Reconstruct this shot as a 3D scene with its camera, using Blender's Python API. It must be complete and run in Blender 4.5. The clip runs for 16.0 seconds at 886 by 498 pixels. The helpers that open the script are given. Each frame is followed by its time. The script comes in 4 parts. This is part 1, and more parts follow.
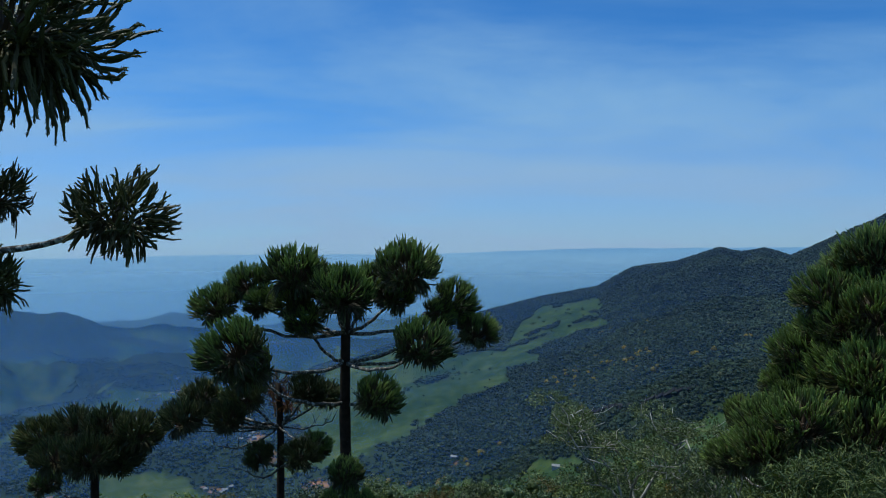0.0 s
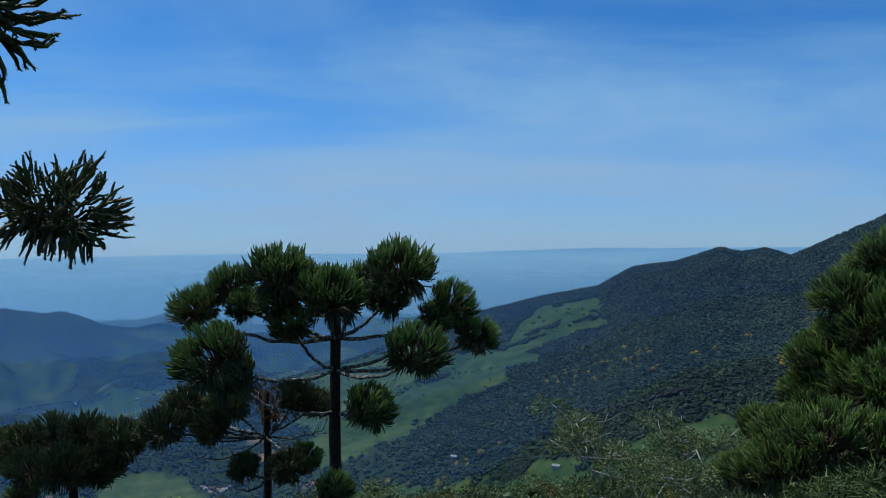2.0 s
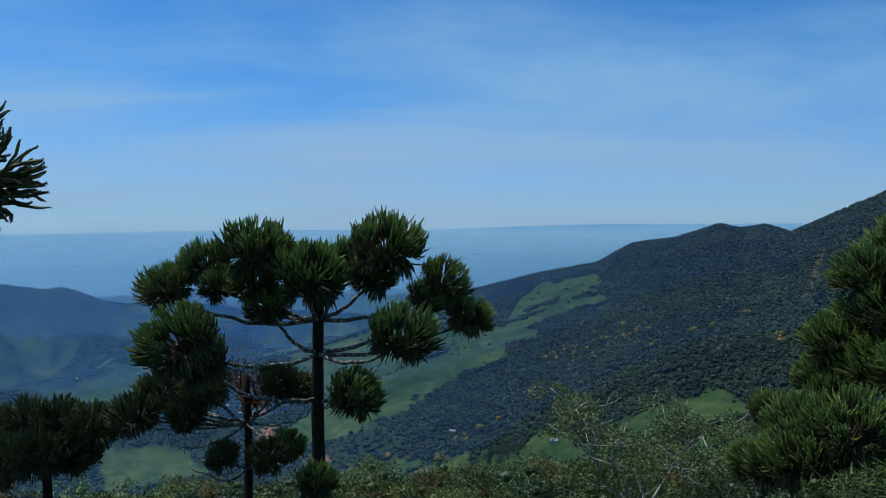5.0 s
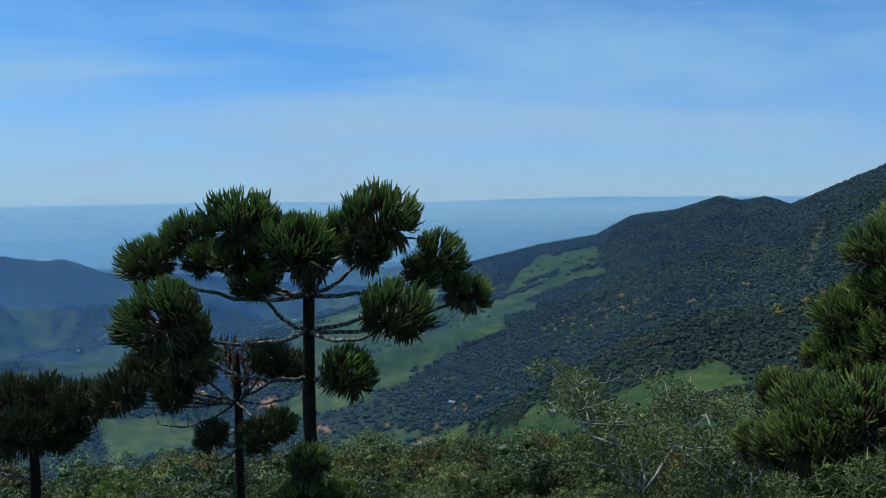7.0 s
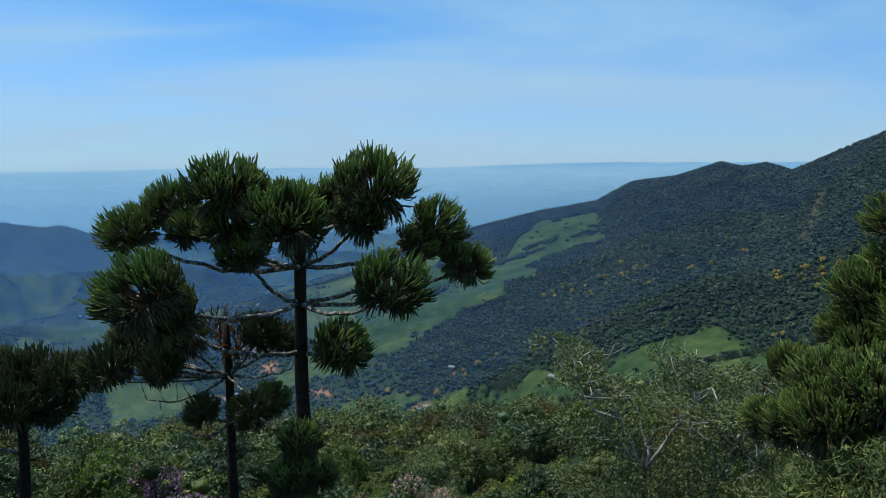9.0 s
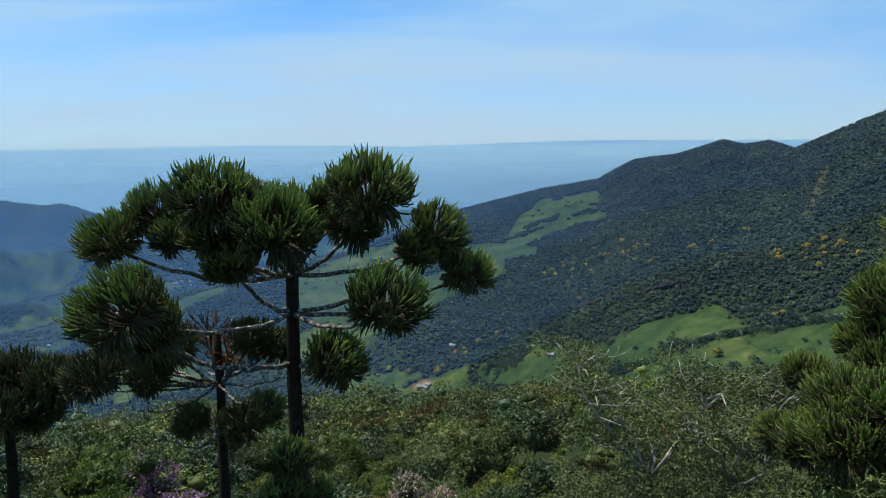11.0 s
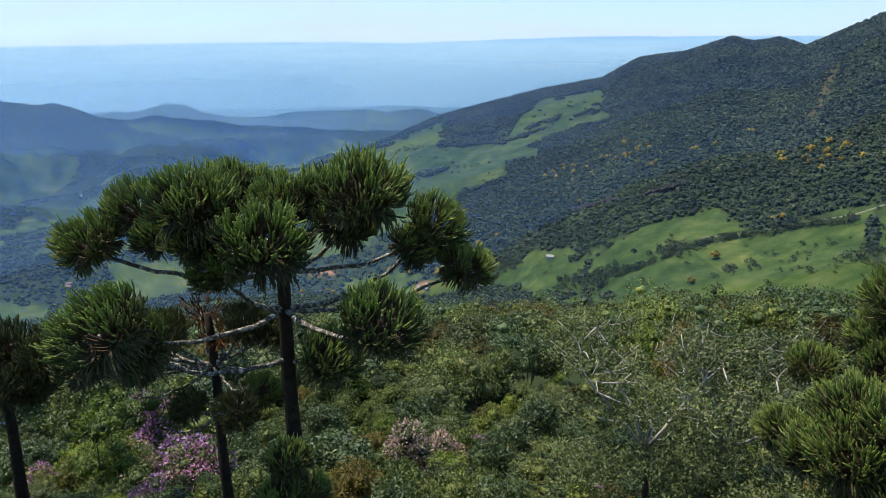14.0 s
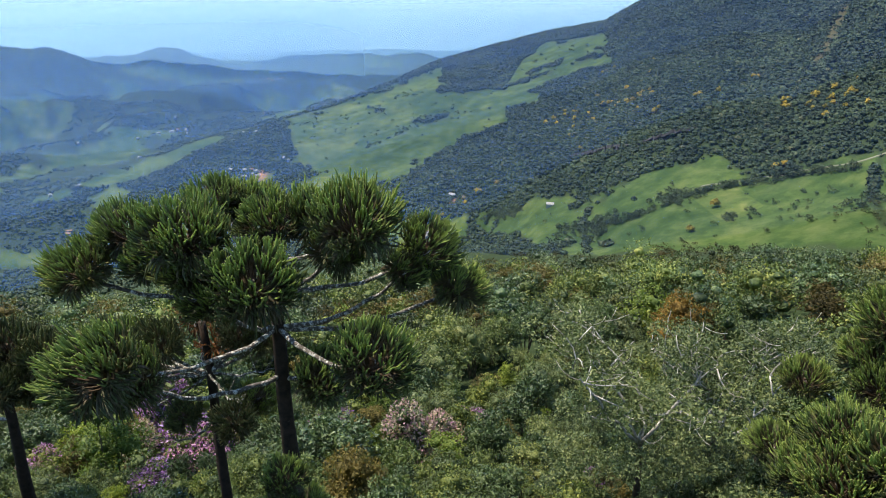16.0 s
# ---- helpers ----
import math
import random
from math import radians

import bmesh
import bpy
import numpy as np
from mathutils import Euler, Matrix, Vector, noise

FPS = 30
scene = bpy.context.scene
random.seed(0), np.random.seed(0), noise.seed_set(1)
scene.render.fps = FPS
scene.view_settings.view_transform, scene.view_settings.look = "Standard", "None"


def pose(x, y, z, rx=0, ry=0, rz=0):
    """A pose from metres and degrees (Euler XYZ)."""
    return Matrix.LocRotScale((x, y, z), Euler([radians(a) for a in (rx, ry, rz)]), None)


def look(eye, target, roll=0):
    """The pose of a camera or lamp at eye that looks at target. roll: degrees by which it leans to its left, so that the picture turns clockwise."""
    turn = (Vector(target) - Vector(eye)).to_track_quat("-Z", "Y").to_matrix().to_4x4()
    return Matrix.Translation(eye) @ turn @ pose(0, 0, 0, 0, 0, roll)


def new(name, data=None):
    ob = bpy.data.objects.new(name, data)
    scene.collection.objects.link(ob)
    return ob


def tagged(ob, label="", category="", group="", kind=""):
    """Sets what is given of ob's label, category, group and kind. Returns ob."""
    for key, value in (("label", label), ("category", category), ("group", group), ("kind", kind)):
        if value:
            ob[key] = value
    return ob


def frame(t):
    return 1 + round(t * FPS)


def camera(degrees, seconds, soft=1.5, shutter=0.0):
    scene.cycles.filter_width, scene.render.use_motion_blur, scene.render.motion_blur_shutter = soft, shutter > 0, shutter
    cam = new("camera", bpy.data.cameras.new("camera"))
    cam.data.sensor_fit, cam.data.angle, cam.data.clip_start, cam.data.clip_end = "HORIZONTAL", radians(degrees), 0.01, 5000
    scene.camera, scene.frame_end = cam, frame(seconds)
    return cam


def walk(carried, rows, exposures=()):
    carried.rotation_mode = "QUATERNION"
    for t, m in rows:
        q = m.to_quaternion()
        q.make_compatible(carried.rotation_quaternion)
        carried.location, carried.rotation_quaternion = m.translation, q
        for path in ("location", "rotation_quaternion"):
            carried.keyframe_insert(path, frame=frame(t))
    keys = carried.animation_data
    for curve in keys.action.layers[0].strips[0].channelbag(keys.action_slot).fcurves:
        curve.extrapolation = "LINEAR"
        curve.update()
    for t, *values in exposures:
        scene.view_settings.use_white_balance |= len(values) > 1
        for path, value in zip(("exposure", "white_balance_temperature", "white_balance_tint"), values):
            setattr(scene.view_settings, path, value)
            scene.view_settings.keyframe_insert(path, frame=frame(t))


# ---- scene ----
cam = camera(64.8, 16.0, 1.0)
METRES, EYE, TILT, LEAN, TURN = 8.0, 8.0, 0.0, 0.0, 0.0
ROWS = [
    (0.0, 0.0, 0.0, 0.0, 0.0, 0.0, -0.0),
    (0.5, 0.0019, 0.0359, -0.0002, 0.01, -0.02, -0.01),
    (1.0, 0.0049, 0.0701, 0.0001, 0.01, -0.03, -0.02),
    (1.5, 0.0084, 0.1056, 0.0005, 0.01, -0.04, -0.04),
    (2.0, 0.0116, 0.1367, -0.0001, 0.02, -0.04, -0.05),
    (2.5, 0.0154, 0.1656, -0.0005, 0.02, -0.13, -0.07),
    (3.0, 0.0196, 0.1929, -0.0009, 0.0, -0.49, -0.07),
    (3.5, 0.0238, 0.2191, -0.0011, -0.01, -0.91, -0.08),
    (4.0, 0.0275, 0.2451, -0.0019, -0.01, -1.25, -0.07),
    (6.5, 0.0446, 0.3572, -0.0059, -0.06, -3.58, -0.1),
    (7.0, 0.0452, 0.3793, -0.0062, -0.07, -4.25, -0.11),
    (7.5, 0.0465, 0.4015, -0.0067, -0.08, -4.9, -0.11),
    (8.0, 0.0486, 0.4245, -0.0065, -0.08, -5.62, -0.12),
    (8.5, 0.0493, 0.4477, -0.0065, -0.09, -6.37, -0.12),
    (9.0, 0.0494, 0.4727, -0.0063, -0.09, -7.04, -0.12),
    (11.5, 0.0534, 0.5961, 0.0777, 0.0, -9.81, -0.14),
    (12.0, 0.0534, 0.6196, 0.1055, 0.01, -11.19, -0.15),
    (12.5, 0.0536, 0.6421, 0.1386, 0.0, -12.6, -0.14),
    (13.0, 0.0541, 0.6626, 0.1745, -0.0, -14.0, -0.14),
    (13.5, 0.0556, 0.6821, 0.2114, -0.01, -15.42, -0.14),
    (14.0, 0.0576, 0.7008, 0.2505, -0.02, -16.94, -0.13),
    (14.5, 0.06, 0.7194, 0.2899, -0.03, -18.46, -0.12),
    (15.0, 0.063, 0.7375, 0.3284, -0.04, -20.0, -0.12),
    (15.5, 0.0665, 0.7552, 0.3671, -0.04, -21.23, -0.14),
    (16.0, 0.0712, 0.772, 0.4043, -0.05, -21.32, -0.12),
]
EXPOSURE = [(0, -0.47, 5700, 3), (4, -0.47, 5700, 3), (7, -0.27, 5950, 2), (9, -0.07, 6250, 2), (11.5, 0.15, 6750, 6), (13, 0.37, 6950, 10), (14.5, 0.68, 7000, 12), (16, 0.98, 7050, 12)]
walk(cam, [(t, pose(0, 0, EYE, TILT, LEAN, TURN) @ pose(METRES * x, METRES * y, METRES * z, 90 + pitch, roll, yaw)) for t, x, y, z, yaw, pitch, roll in ROWS], EXPOSURE)

# ---------------------------------------------------------------- world and sun
SUN_EL, SUN_AZ = 65.0, -62.0        # degrees above the horizon, right of north
world = bpy.data.worlds.new("world")
scene.world = world
world.use_nodes = True
wn = world.node_tree
wn.nodes.clear()


def node(tree, kind, where=None, **values):
    n = tree.nodes.new(kind)
    for key, value in values.items():
        n.inputs[key.replace("_", " ")].default_value = value
    return n


w_out, w_bg = wn.nodes.new("ShaderNodeOutputWorld"), wn.nodes.new("ShaderNodeBackground")
sky = wn.nodes.new("ShaderNodeTexSky")
sky.sky_type, sky.sun_disc = "NISHITA", False
sky.sun_elevation, sky.sun_rotation = radians(SUN_EL), radians(SUN_AZ)
sky.altitude, sky.air_density, sky.dust_density, sky.ozone_density = 1400, 1.0, 0.0, 4.0
w_bg.inputs["Strength"].default_value = 0.126
# thin high cirrus, streaked across the whole sky
w_co, w_map = wn.nodes.new("ShaderNodeTexCoord"), wn.nodes.new("ShaderNodeMapping")
w_sep, w_div = wn.nodes.new("ShaderNodeSeparateXYZ"), wn.nodes.new("ShaderNodeVectorMath")
w_max, w_cmb = wn.nodes.new("ShaderNodeMath"), wn.nodes.new("ShaderNodeCombineXYZ")
w_max.operation, w_max.inputs[1].default_value = "MAXIMUM", 0.0
w_add = wn.nodes.new("ShaderNodeMath")
w_add.operation, w_add.inputs[1].default_value = "ADD", 0.16
w_div.operation = "DIVIDE"
wn.links.new(w_co.outputs["Generated"], w_sep.inputs[0])
wn.links.new(w_sep.outputs["Z"], w_max.inputs[0])
wn.links.new(w_max.outputs[0], w_add.inputs[0])
for k in range(3):
    wn.links.new(w_add.outputs[0], w_cmb.inputs[k])
wn.links.new(w_co.outputs["Generated"], w_div.inputs[0])
wn.links.new(w_cmb.outputs[0], w_div.inputs[1])
wn.links.new(w_div.outputs[0], w_map.inputs[0])
w_map.inputs["Rotation"].default_value = (0, 0, radians(-28))
w_map.inputs["Scale"].default_value = (0.5, 0.95, 0.0)
w_map.inputs["Location"].default_value = (0.0, 0.39, 0.0)
w_noise = node(wn, "ShaderNodeTexNoise", Scale=0.9, Detail=7.0, Roughness=0.55, Distortion=0.5)
w_ramp = wn.nodes.new("ShaderNodeMapRange")
w_ramp.interpolation_type = "SMOOTHSTEP"
w_ramp.inputs["From Min"].default_value, w_ramp.inputs["From Max"].default_value = 0.30, 0.74
w_ramp.inputs["To Max"].default_value = 0.88
w_mix = wn.nodes.new("ShaderNodeMix")
w_mix.data_type = "RGBA"
w_mix.inputs["B"].default_value = (3.35, 5.15, 7.0, 1)
wn.links.new(w_map.outputs[0], w_noise.inputs["Vector"])
wn.links.new(w_noise.outputs["Fac"], w_ramp.inputs["Value"])
wn.links.new(w_ramp.outputs[0], w_mix.inputs["Factor"])
w_tint = wn.nodes.new("ShaderNodeMix")
w_tint.data_type, w_tint.blend_type = "RGBA", "MULTIPLY"
w_tint.inputs["Factor"].default_value, w_tint.inputs["B"].default_value = 1.0, (0.47, 0.88, 1.22, 1)
wn.links.new(sky.outputs[0], w_tint.inputs["A"])
wn.links.new(w_tint.outputs["Result"], w_mix.inputs["A"])
# pale haze low over the horizon
w_low, w_hz = wn.nodes.new("ShaderNodeMapRange"), wn.nodes.new("ShaderNodeMix")
w_low.interpolation_type, w_hz.data_type = "SMOOTHERSTEP", "RGBA"
for key, value in (("From Min", -0.02), ("From Max", 0.24), ("To Min", 0.58), ("To Max", 0.0)):
    w_low.inputs[key].default_value = value
w_hz.inputs["B"].default_value = (4.25, 4.7, 5.8, 1)
wn.links.new(w_sep.outputs["Z"], w_low.inputs["Value"])
wn.links.new(w_low.outputs[0], w_hz.inputs["Factor"])
wn.links.new(w_mix.outputs["Result"], w_hz.inputs["A"])
wn.links.new(w_hz.outputs["Result"], w_bg.inputs["Color"])
wn.links.new(w_bg.outputs[0], w_out.inputs[0])

sun = new("sun", bpy.data.lights.new("sun", "SUN"))
sun.data.energy, sun.data.angle, sun.data.color = 4.9, radians(0.53), (1.0, 0.95, 0.86)
sun_way = Vector((math.sin(radians(SUN_AZ)) * math.cos(radians(SUN_EL)), math.cos(radians(SUN_AZ)) * math.cos(radians(SUN_EL)), math.sin(radians(SUN_EL))))
sun.matrix_world = look(sun_way * 100, (0, 0, 0))


# ---------------------------------------------------------------- materials
def material(name):
    m = bpy.data.materials.new(name)
    m.use_nodes = True
    t = m.node_tree
    t.nodes.clear()
    return m, t, t.nodes.new("ShaderNodeOutputMaterial")


def ramp(t, colours, source):
    r = t.nodes.new("ShaderNodeValToRGB")
    e = r.color_ramp.elements
    while len(e) < len(colours):
        e.new(0.5)
    for k, (p, c) in enumerate(colours):
        e[k].position, e[k].color = p, (*c, 1)
    t.links.new(source, r.inputs[0])
    return r.outputs[0]


def mixed(t, a, b, fac, blend="MIX"):
    m = t.nodes.new("ShaderNodeMix")
    m.data_type, m.blend_type = "RGBA", blend
    for key, value in (("A", a), ("B", b), ("Factor", fac)):
        if isinstance(value, bpy.types.NodeSocket):
            t.links.new(value, m.inputs[key])
        else:
            m.inputs[key].default_value = (*value, 1) if isinstance(value, tuple) else value
    return m.outputs["Result"]


def attribute(t, name):
    a = t.nodes.new("ShaderNodeAttribute")
    a.attribute_name = name
    return a.outputs["Fac"]


def noise_of(t, scale, detail=4.0, rough=0.55, coords="Object"):
    c = t.nodes.new("ShaderNodeTexCoord")
    n = node(t, "ShaderNodeTexNoise", Scale=scale, Detail=detail, Roughness=rough)
    t.links.new(c.outputs[coords], n.inputs["Vector"])
    return n.outputs["Fac"]


def leaf_material(name, colours, through_light=0.2, rough=0.55, tips=None, patch=1.3, gloss=0.35, relief=0.05):
    """Foliage: hue by piece and by a slow noise, some light through the leaf."""
    m, t, out = material(name)
    geo = t.nodes.new("ShaderNodeNewGeometry")
    info = t.nodes.new("ShaderNodeObjectInfo")
    c = ramp(t, colours, geo.outputs["Random Per Island"])
    slow = noise_of(t, patch, 3.0)
    dark = ramp(t, ((0.3, (0.62, 0.66, 0.6)), (0.72, (1.18, 1.14, 1.05))), slow)
    c = mixed(t, c, dark, 1.0, "MULTIPLY")
    each = ramp(t, ((0.0, (0.60, 0.66, 0.62)), (0.5, (1.0, 1.0, 0.97)), (1.0, (1.48, 1.34, 0.95))), info.outputs["Random"])
    c = mixed(t, c, each, 1.0, "MULTIPLY")
    lift, scaled = t.nodes.new("ShaderNodeMath"), t.nodes.new("ShaderNodeVectorMath")
    lift.inputs[1].default_value, scaled.operation = 1.0, "SCALE"
    t.links.new(attribute(t, "shade"), lift.inputs[0])
    t.links.new(c, scaled.inputs[0])
    t.links.new(lift.outputs[0], scaled.inputs["Scale"])
    c = scaled.outputs[0]
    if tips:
        # mark above 0: young growth and painted sunlit tops; below: old brown and painted shade
        young, old_shaded = t.nodes.new("ShaderNodeMapRange"), t.nodes.new("ShaderNodeMapRange")
        old_shaded.inputs["From Max"].default_value = -1.0
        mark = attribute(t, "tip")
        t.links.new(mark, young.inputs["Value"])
        t.links.new(mark, old_shaded.inputs["Value"])
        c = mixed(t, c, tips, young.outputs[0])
        c = mixed(t, c, (0.085, 0.058, 0.036), old_shaded.outputs[0])
    b = t.nodes.new("ShaderNodeBsdfPrincipled")
    b.inputs["Roughness"].default_value = rough
    b.inputs["Specular IOR Level"].default_value = gloss
    t.links.new(c, b.inputs["Base Color"])
    bump = node(t, "ShaderNodeBump", Strength=0.9, Distance=relief)
    t.links.new(noise_of(t, 11.0, 4.0, 0.7), bump.inputs["Height"])
    t.links.new(bump.outputs[0], b.inputs["Normal"])
    tr = t.nodes.new("ShaderNodeBsdfTranslucent")
    t.links.new(mixed(t, c, (1.15, 1.25, 0.55), 1.0, "MULTIPLY"), tr.inputs["Color"])
    mx = t.nodes.new("ShaderNodeMixShader")
    mx.inputs[0].default_value = through_light
    t.links.new(b.outputs[0], mx.inputs[1])
    t.links.new(tr.outputs[0], mx.inputs[2])
    t.links.new(mx.outputs[0], out.inputs[0])
    return m


def bark_material(name, dark, light, scale=9.0, lichen=None, amount=0.5):
    m, t, out = material(name)
    n = noise_of(t, scale, 6.0, 0.65)
    c = ramp(t, ((0.3, dark), (0.7, light)), n)
    if lichen:
        k = t.nodes.new("ShaderNodeMapRange")
        k.inputs["From Min"].default_value, k.inputs["From Max"].default_value = 1.0 - amount, 1.12 - amount
        t.links.new(noise_of(t, scale * 0.55, 5.0, 0.7), k.inputs["Value"])
        c = mixed(t, c, lichen, k.outputs[0])
    b = t.nodes.new("ShaderNodeBsdfPrincipled")
    b.inputs["Roughness"].default_value = 0.9
    b.inputs["Specular IOR Level"].default_value = 0.15
    t.links.new(c, b.inputs["Base Color"])
    bump = node(t, "ShaderNodeBump", Strength=0.7, Distance=0.02)
    t.links.new(noise_of(t, scale * 2.5, 5.0, 0.7), bump.inputs["Height"])
    t.links.new(bump.outputs[0], b.inputs["Normal"])
    t.links.new(b.outputs[0], out.inputs[0])
    return m


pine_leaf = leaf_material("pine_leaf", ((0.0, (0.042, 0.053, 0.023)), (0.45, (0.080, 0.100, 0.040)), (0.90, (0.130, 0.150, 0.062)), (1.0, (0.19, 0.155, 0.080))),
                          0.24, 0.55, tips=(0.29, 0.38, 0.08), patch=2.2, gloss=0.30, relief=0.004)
dead_leaf = leaf_material("dead_leaf", ((0.0, (0.10, 0.045, 0.022)), (1.0, (0.19, 0.085, 0.04))), 0.1, 0.8, gloss=0.1)
leaf_mid = leaf_material("leaf_mid", ((0.0, (0.030, 0.058, 0.017)), (0.6, (0.080, 0.116, 0.030)), (1.0, (0.21, 0.235, 0.07))), 0.16)
leaf_dark = leaf_material("leaf_dark", ((0.0, (0.024, 0.048, 0.018)), (0.6, (0.052, 0.090, 0.033)), (1.0, (0.13, 0.175, 0.07))), 0.13, 0.4, gloss=0.4)
leaf_lime = leaf_material("leaf_lime", ((0.0, (0.085, 0.135, 0.024)), (0.6, (0.145, 0.205, 0.040)), (1.0, (0.24, 0.28, 0.07))), 0.35)
leaf_grey = leaf_material("leaf_grey", ((0.0, (0.050, 0.076, 0.030)), (0.6, (0.100, 0.132, 0.052)), (1.0, (0.21, 0.235, 0.105))), 0.16, 0.5, gloss=0.3)
leaf_brown = leaf_material("leaf_brown", ((0.0, (0.080, 0.072, 0.034)), (0.6, (0.13, 0.112, 0.052)), (1.0, (0.19, 0.155, 0.075))), 0.3, 0.7, gloss=0.15)
leaf_rust = leaf_material("leaf_rust", ((0.0, (0.085, 0.066, 0.027)), (0.6, (0.145, 0.095, 0.036)), (1.0, (0.19, 0.12, 0.045))), 0.3, 0.7, gloss=0.15)
petal_purple = leaf_material("petal_purple", ((0.0, (0.19, 0.07, 0.34)), (0.6, (0.34, 0.16, 0.52)), (1.0, (0.58, 0.42, 0.70))), 0.35, 0.7, gloss=0.1)
petal_pale = leaf_material("petal_pale", ((0.0, (0.42, 0.18, 0.36)), (0.5, (0.60, 0.38, 0.46)), (1.0, (0.70, 0.58, 0.48))), 0.35, 0.7, gloss=0.1)
bark_pine = bark_material("bark_pine", (0.013, 0.009, 0.006), (0.042, 0.028, 0.019), 7.0, (0.09, 0.082, 0.062), 0.32)
bark_branch = bark_material("bark_branch", (0.034, 0.028, 0.023), (0.11, 0.095, 0.078), 24.0, (0.50, 0.49, 0.44), 0.50)
bark_shrub = bark_material("bark_shrub", (0.045, 0.034, 0.024), (0.12, 0.095, 0.07), 9.0)
bark_pale = bark_material("bark_pale", (0.14, 0.125, 0.10), (0.55, 0.52, 0.46), 3.0)


def ground_material():
    """Forest soil and litter, grazed meadow where the meadow mask says so, rock and red earth in spots."""
    m, t, out = material("hillside_ground")
    fine, mid, big, patchy = noise_of(t, 2.2, 5.0), noise_of(t, 0.045, 6.0, 0.65), noise_of(t, 0.010, 4.0, 0.6), noise_of(t, 0.02, 7.0, 0.7)
    soil = ramp(t, ((0.3, (0.014, 0.024, 0.010)), (0.55, (0.024, 0.038, 0.015)), (0.8, (0.040, 0.050, 0.022))), mixed(t, fine, patchy, 0.6))
    grass = ramp(t, ((0.30, (0.018, 0.037, 0.012)), (0.5, (0.037, 0.062, 0.020)), (0.70, (0.074, 0.092, 0.035))), mid)
    tone = ramp(t, ((0.35, (0.70, 0.80, 0.76)), (0.65, (1.4, 1.28, 1.05))), big)
    grass = mixed(t, grass, tone, 1.0, "MULTIPLY")
    cells, where = node(t, "ShaderNodeTexVoronoi", Scale=0.0085, Randomness=1.0), t.nodes.new("ShaderNodeTexCoord")
    flat = t.nodes.new("ShaderNodeMapping")
    flat.inputs["Scale"].default_value = (1.0, 0.7, 0.0)
    t.links.new(where.outputs["Object"], flat.inputs[0])
    t.links.new(flat.outputs[0], cells.inputs["Vector"])
    split = t.nodes.new("ShaderNodeSeparateColor")
    t.links.new(cells.outputs["Color"], split.inputs[0])
    parcel = ramp(t, ((0.0, (0.70, 0.80, 0.74)), (0.4, (0.92, 0.97, 0.9)), (0.75, (1.08, 1.06, 0.98)), (1.0, (1.25, 1.15, 1.05))), split.outputs["Red"])
    grass = mixed(t, grass, parcel, 1.0, "MULTIPLY")
    c = mixed(t, soil, grass, attribute(t, "meadow"))
    c = mixed(t, c, (0.30, 0.15, 0.075), attribute(t, "earth"))
    b = t.nodes.new("ShaderNodeBsdfPrincipled")
    b.inputs["Roughness"].default_value = 0.95
    b.inputs["Specular IOR Level"].default_value = 0.1
    t.links.new(c, b.inputs["Base Color"])
    bump = node(t, "ShaderNodeBump", Strength=0.3, Distance=0.8)
    t.links.new(noise_of(t, 0.3, 6.0, 0.65), bump.inputs["Height"])
    t.links.new(bump.outputs[0], b.inputs["Normal"])
    t.links.new(b.outputs[0], out.inputs[0])
    return m


def woods_material(name, colours, gloss=0.2):
    m, t, out = material(name)
    geo = t.nodes.new("ShaderNodeNewGeometry")
    c = ramp(t, colours, geo.outputs["Random Per Island"])
    grain = ramp(t, ((0.3, (0.62, 0.65, 0.62)), (0.7, (1.25, 1.22, 1.15))), noise_of(t, 0.55, 6.0, 0.7))
    c = mixed(t, c, grain, 1.0, "MULTIPLY")
    stand = ramp(t, ((0.36, (0.62, 0.68, 0.72)), (0.66, (1.3, 1.25, 1.1))), noise_of(t, 0.030, 4.0, 0.6))
    c = mixed(t, c, stand, 1.0, "MULTIPLY")
    tone = ramp(t, ((0.3, (0.62, 0.70, 0.74)), (0.7, (1.28, 1.2, 1.05))), noise_of(t, 0.008, 3.0))
    c = mixed(t, c, tone, 1.0, "MULTIPLY")
    b = t.nodes.new("ShaderNodeBsdfPrincipled")
    b.inputs["Roughness"].default_value = 0.75
    b.inputs["Specular IOR Level"].default_value = gloss
    t.links.new(c, b.inputs["Base Color"])
    bump = node(t, "ShaderNodeBump", Strength=0.7, Distance=1.0)
    t.links.new(noise_of(t, 0.7, 5.0, 0.7), bump.inputs["Height"])
    t.links.new(bump.outputs[0], b.inputs["Normal"])
    t.links.new(b.outputs[0], out.inputs[0])
    return m


woods_leaf = woods_material("woods_leaf", ((0.0, (0.016, 0.032, 0.021)), (0.3, (0.023, 0.043, 0.028)), (0.75, (0.036, 0.058, 0.034)), (0.95, (0.056, 0.075, 0.042)), (1.0, (0.090, 0.098, 0.058))))
olive_leaf = woods_material("olive_leaf", ((0.0, (0.022, 0.030, 0.012)), (0.6, (0.045, 0.050, 0.020)), (1.0, (0.085, 0.078, 0.034))))
hedge_leaf = woods_material("hedge_leaf", ((0.0, (0.032, 0.054, 0.028)), (0.6, (0.058, 0.085, 0.042)), (1.0, (0.095, 0.115, 0.058))))
yellow_leaf = woods_material("yellow_leaf", ((0.0, (0.16, 0.13, 0.025)), (0.6, (0.27, 0.20, 0.03)), (1.0, (0.36, 0.23, 0.035))))


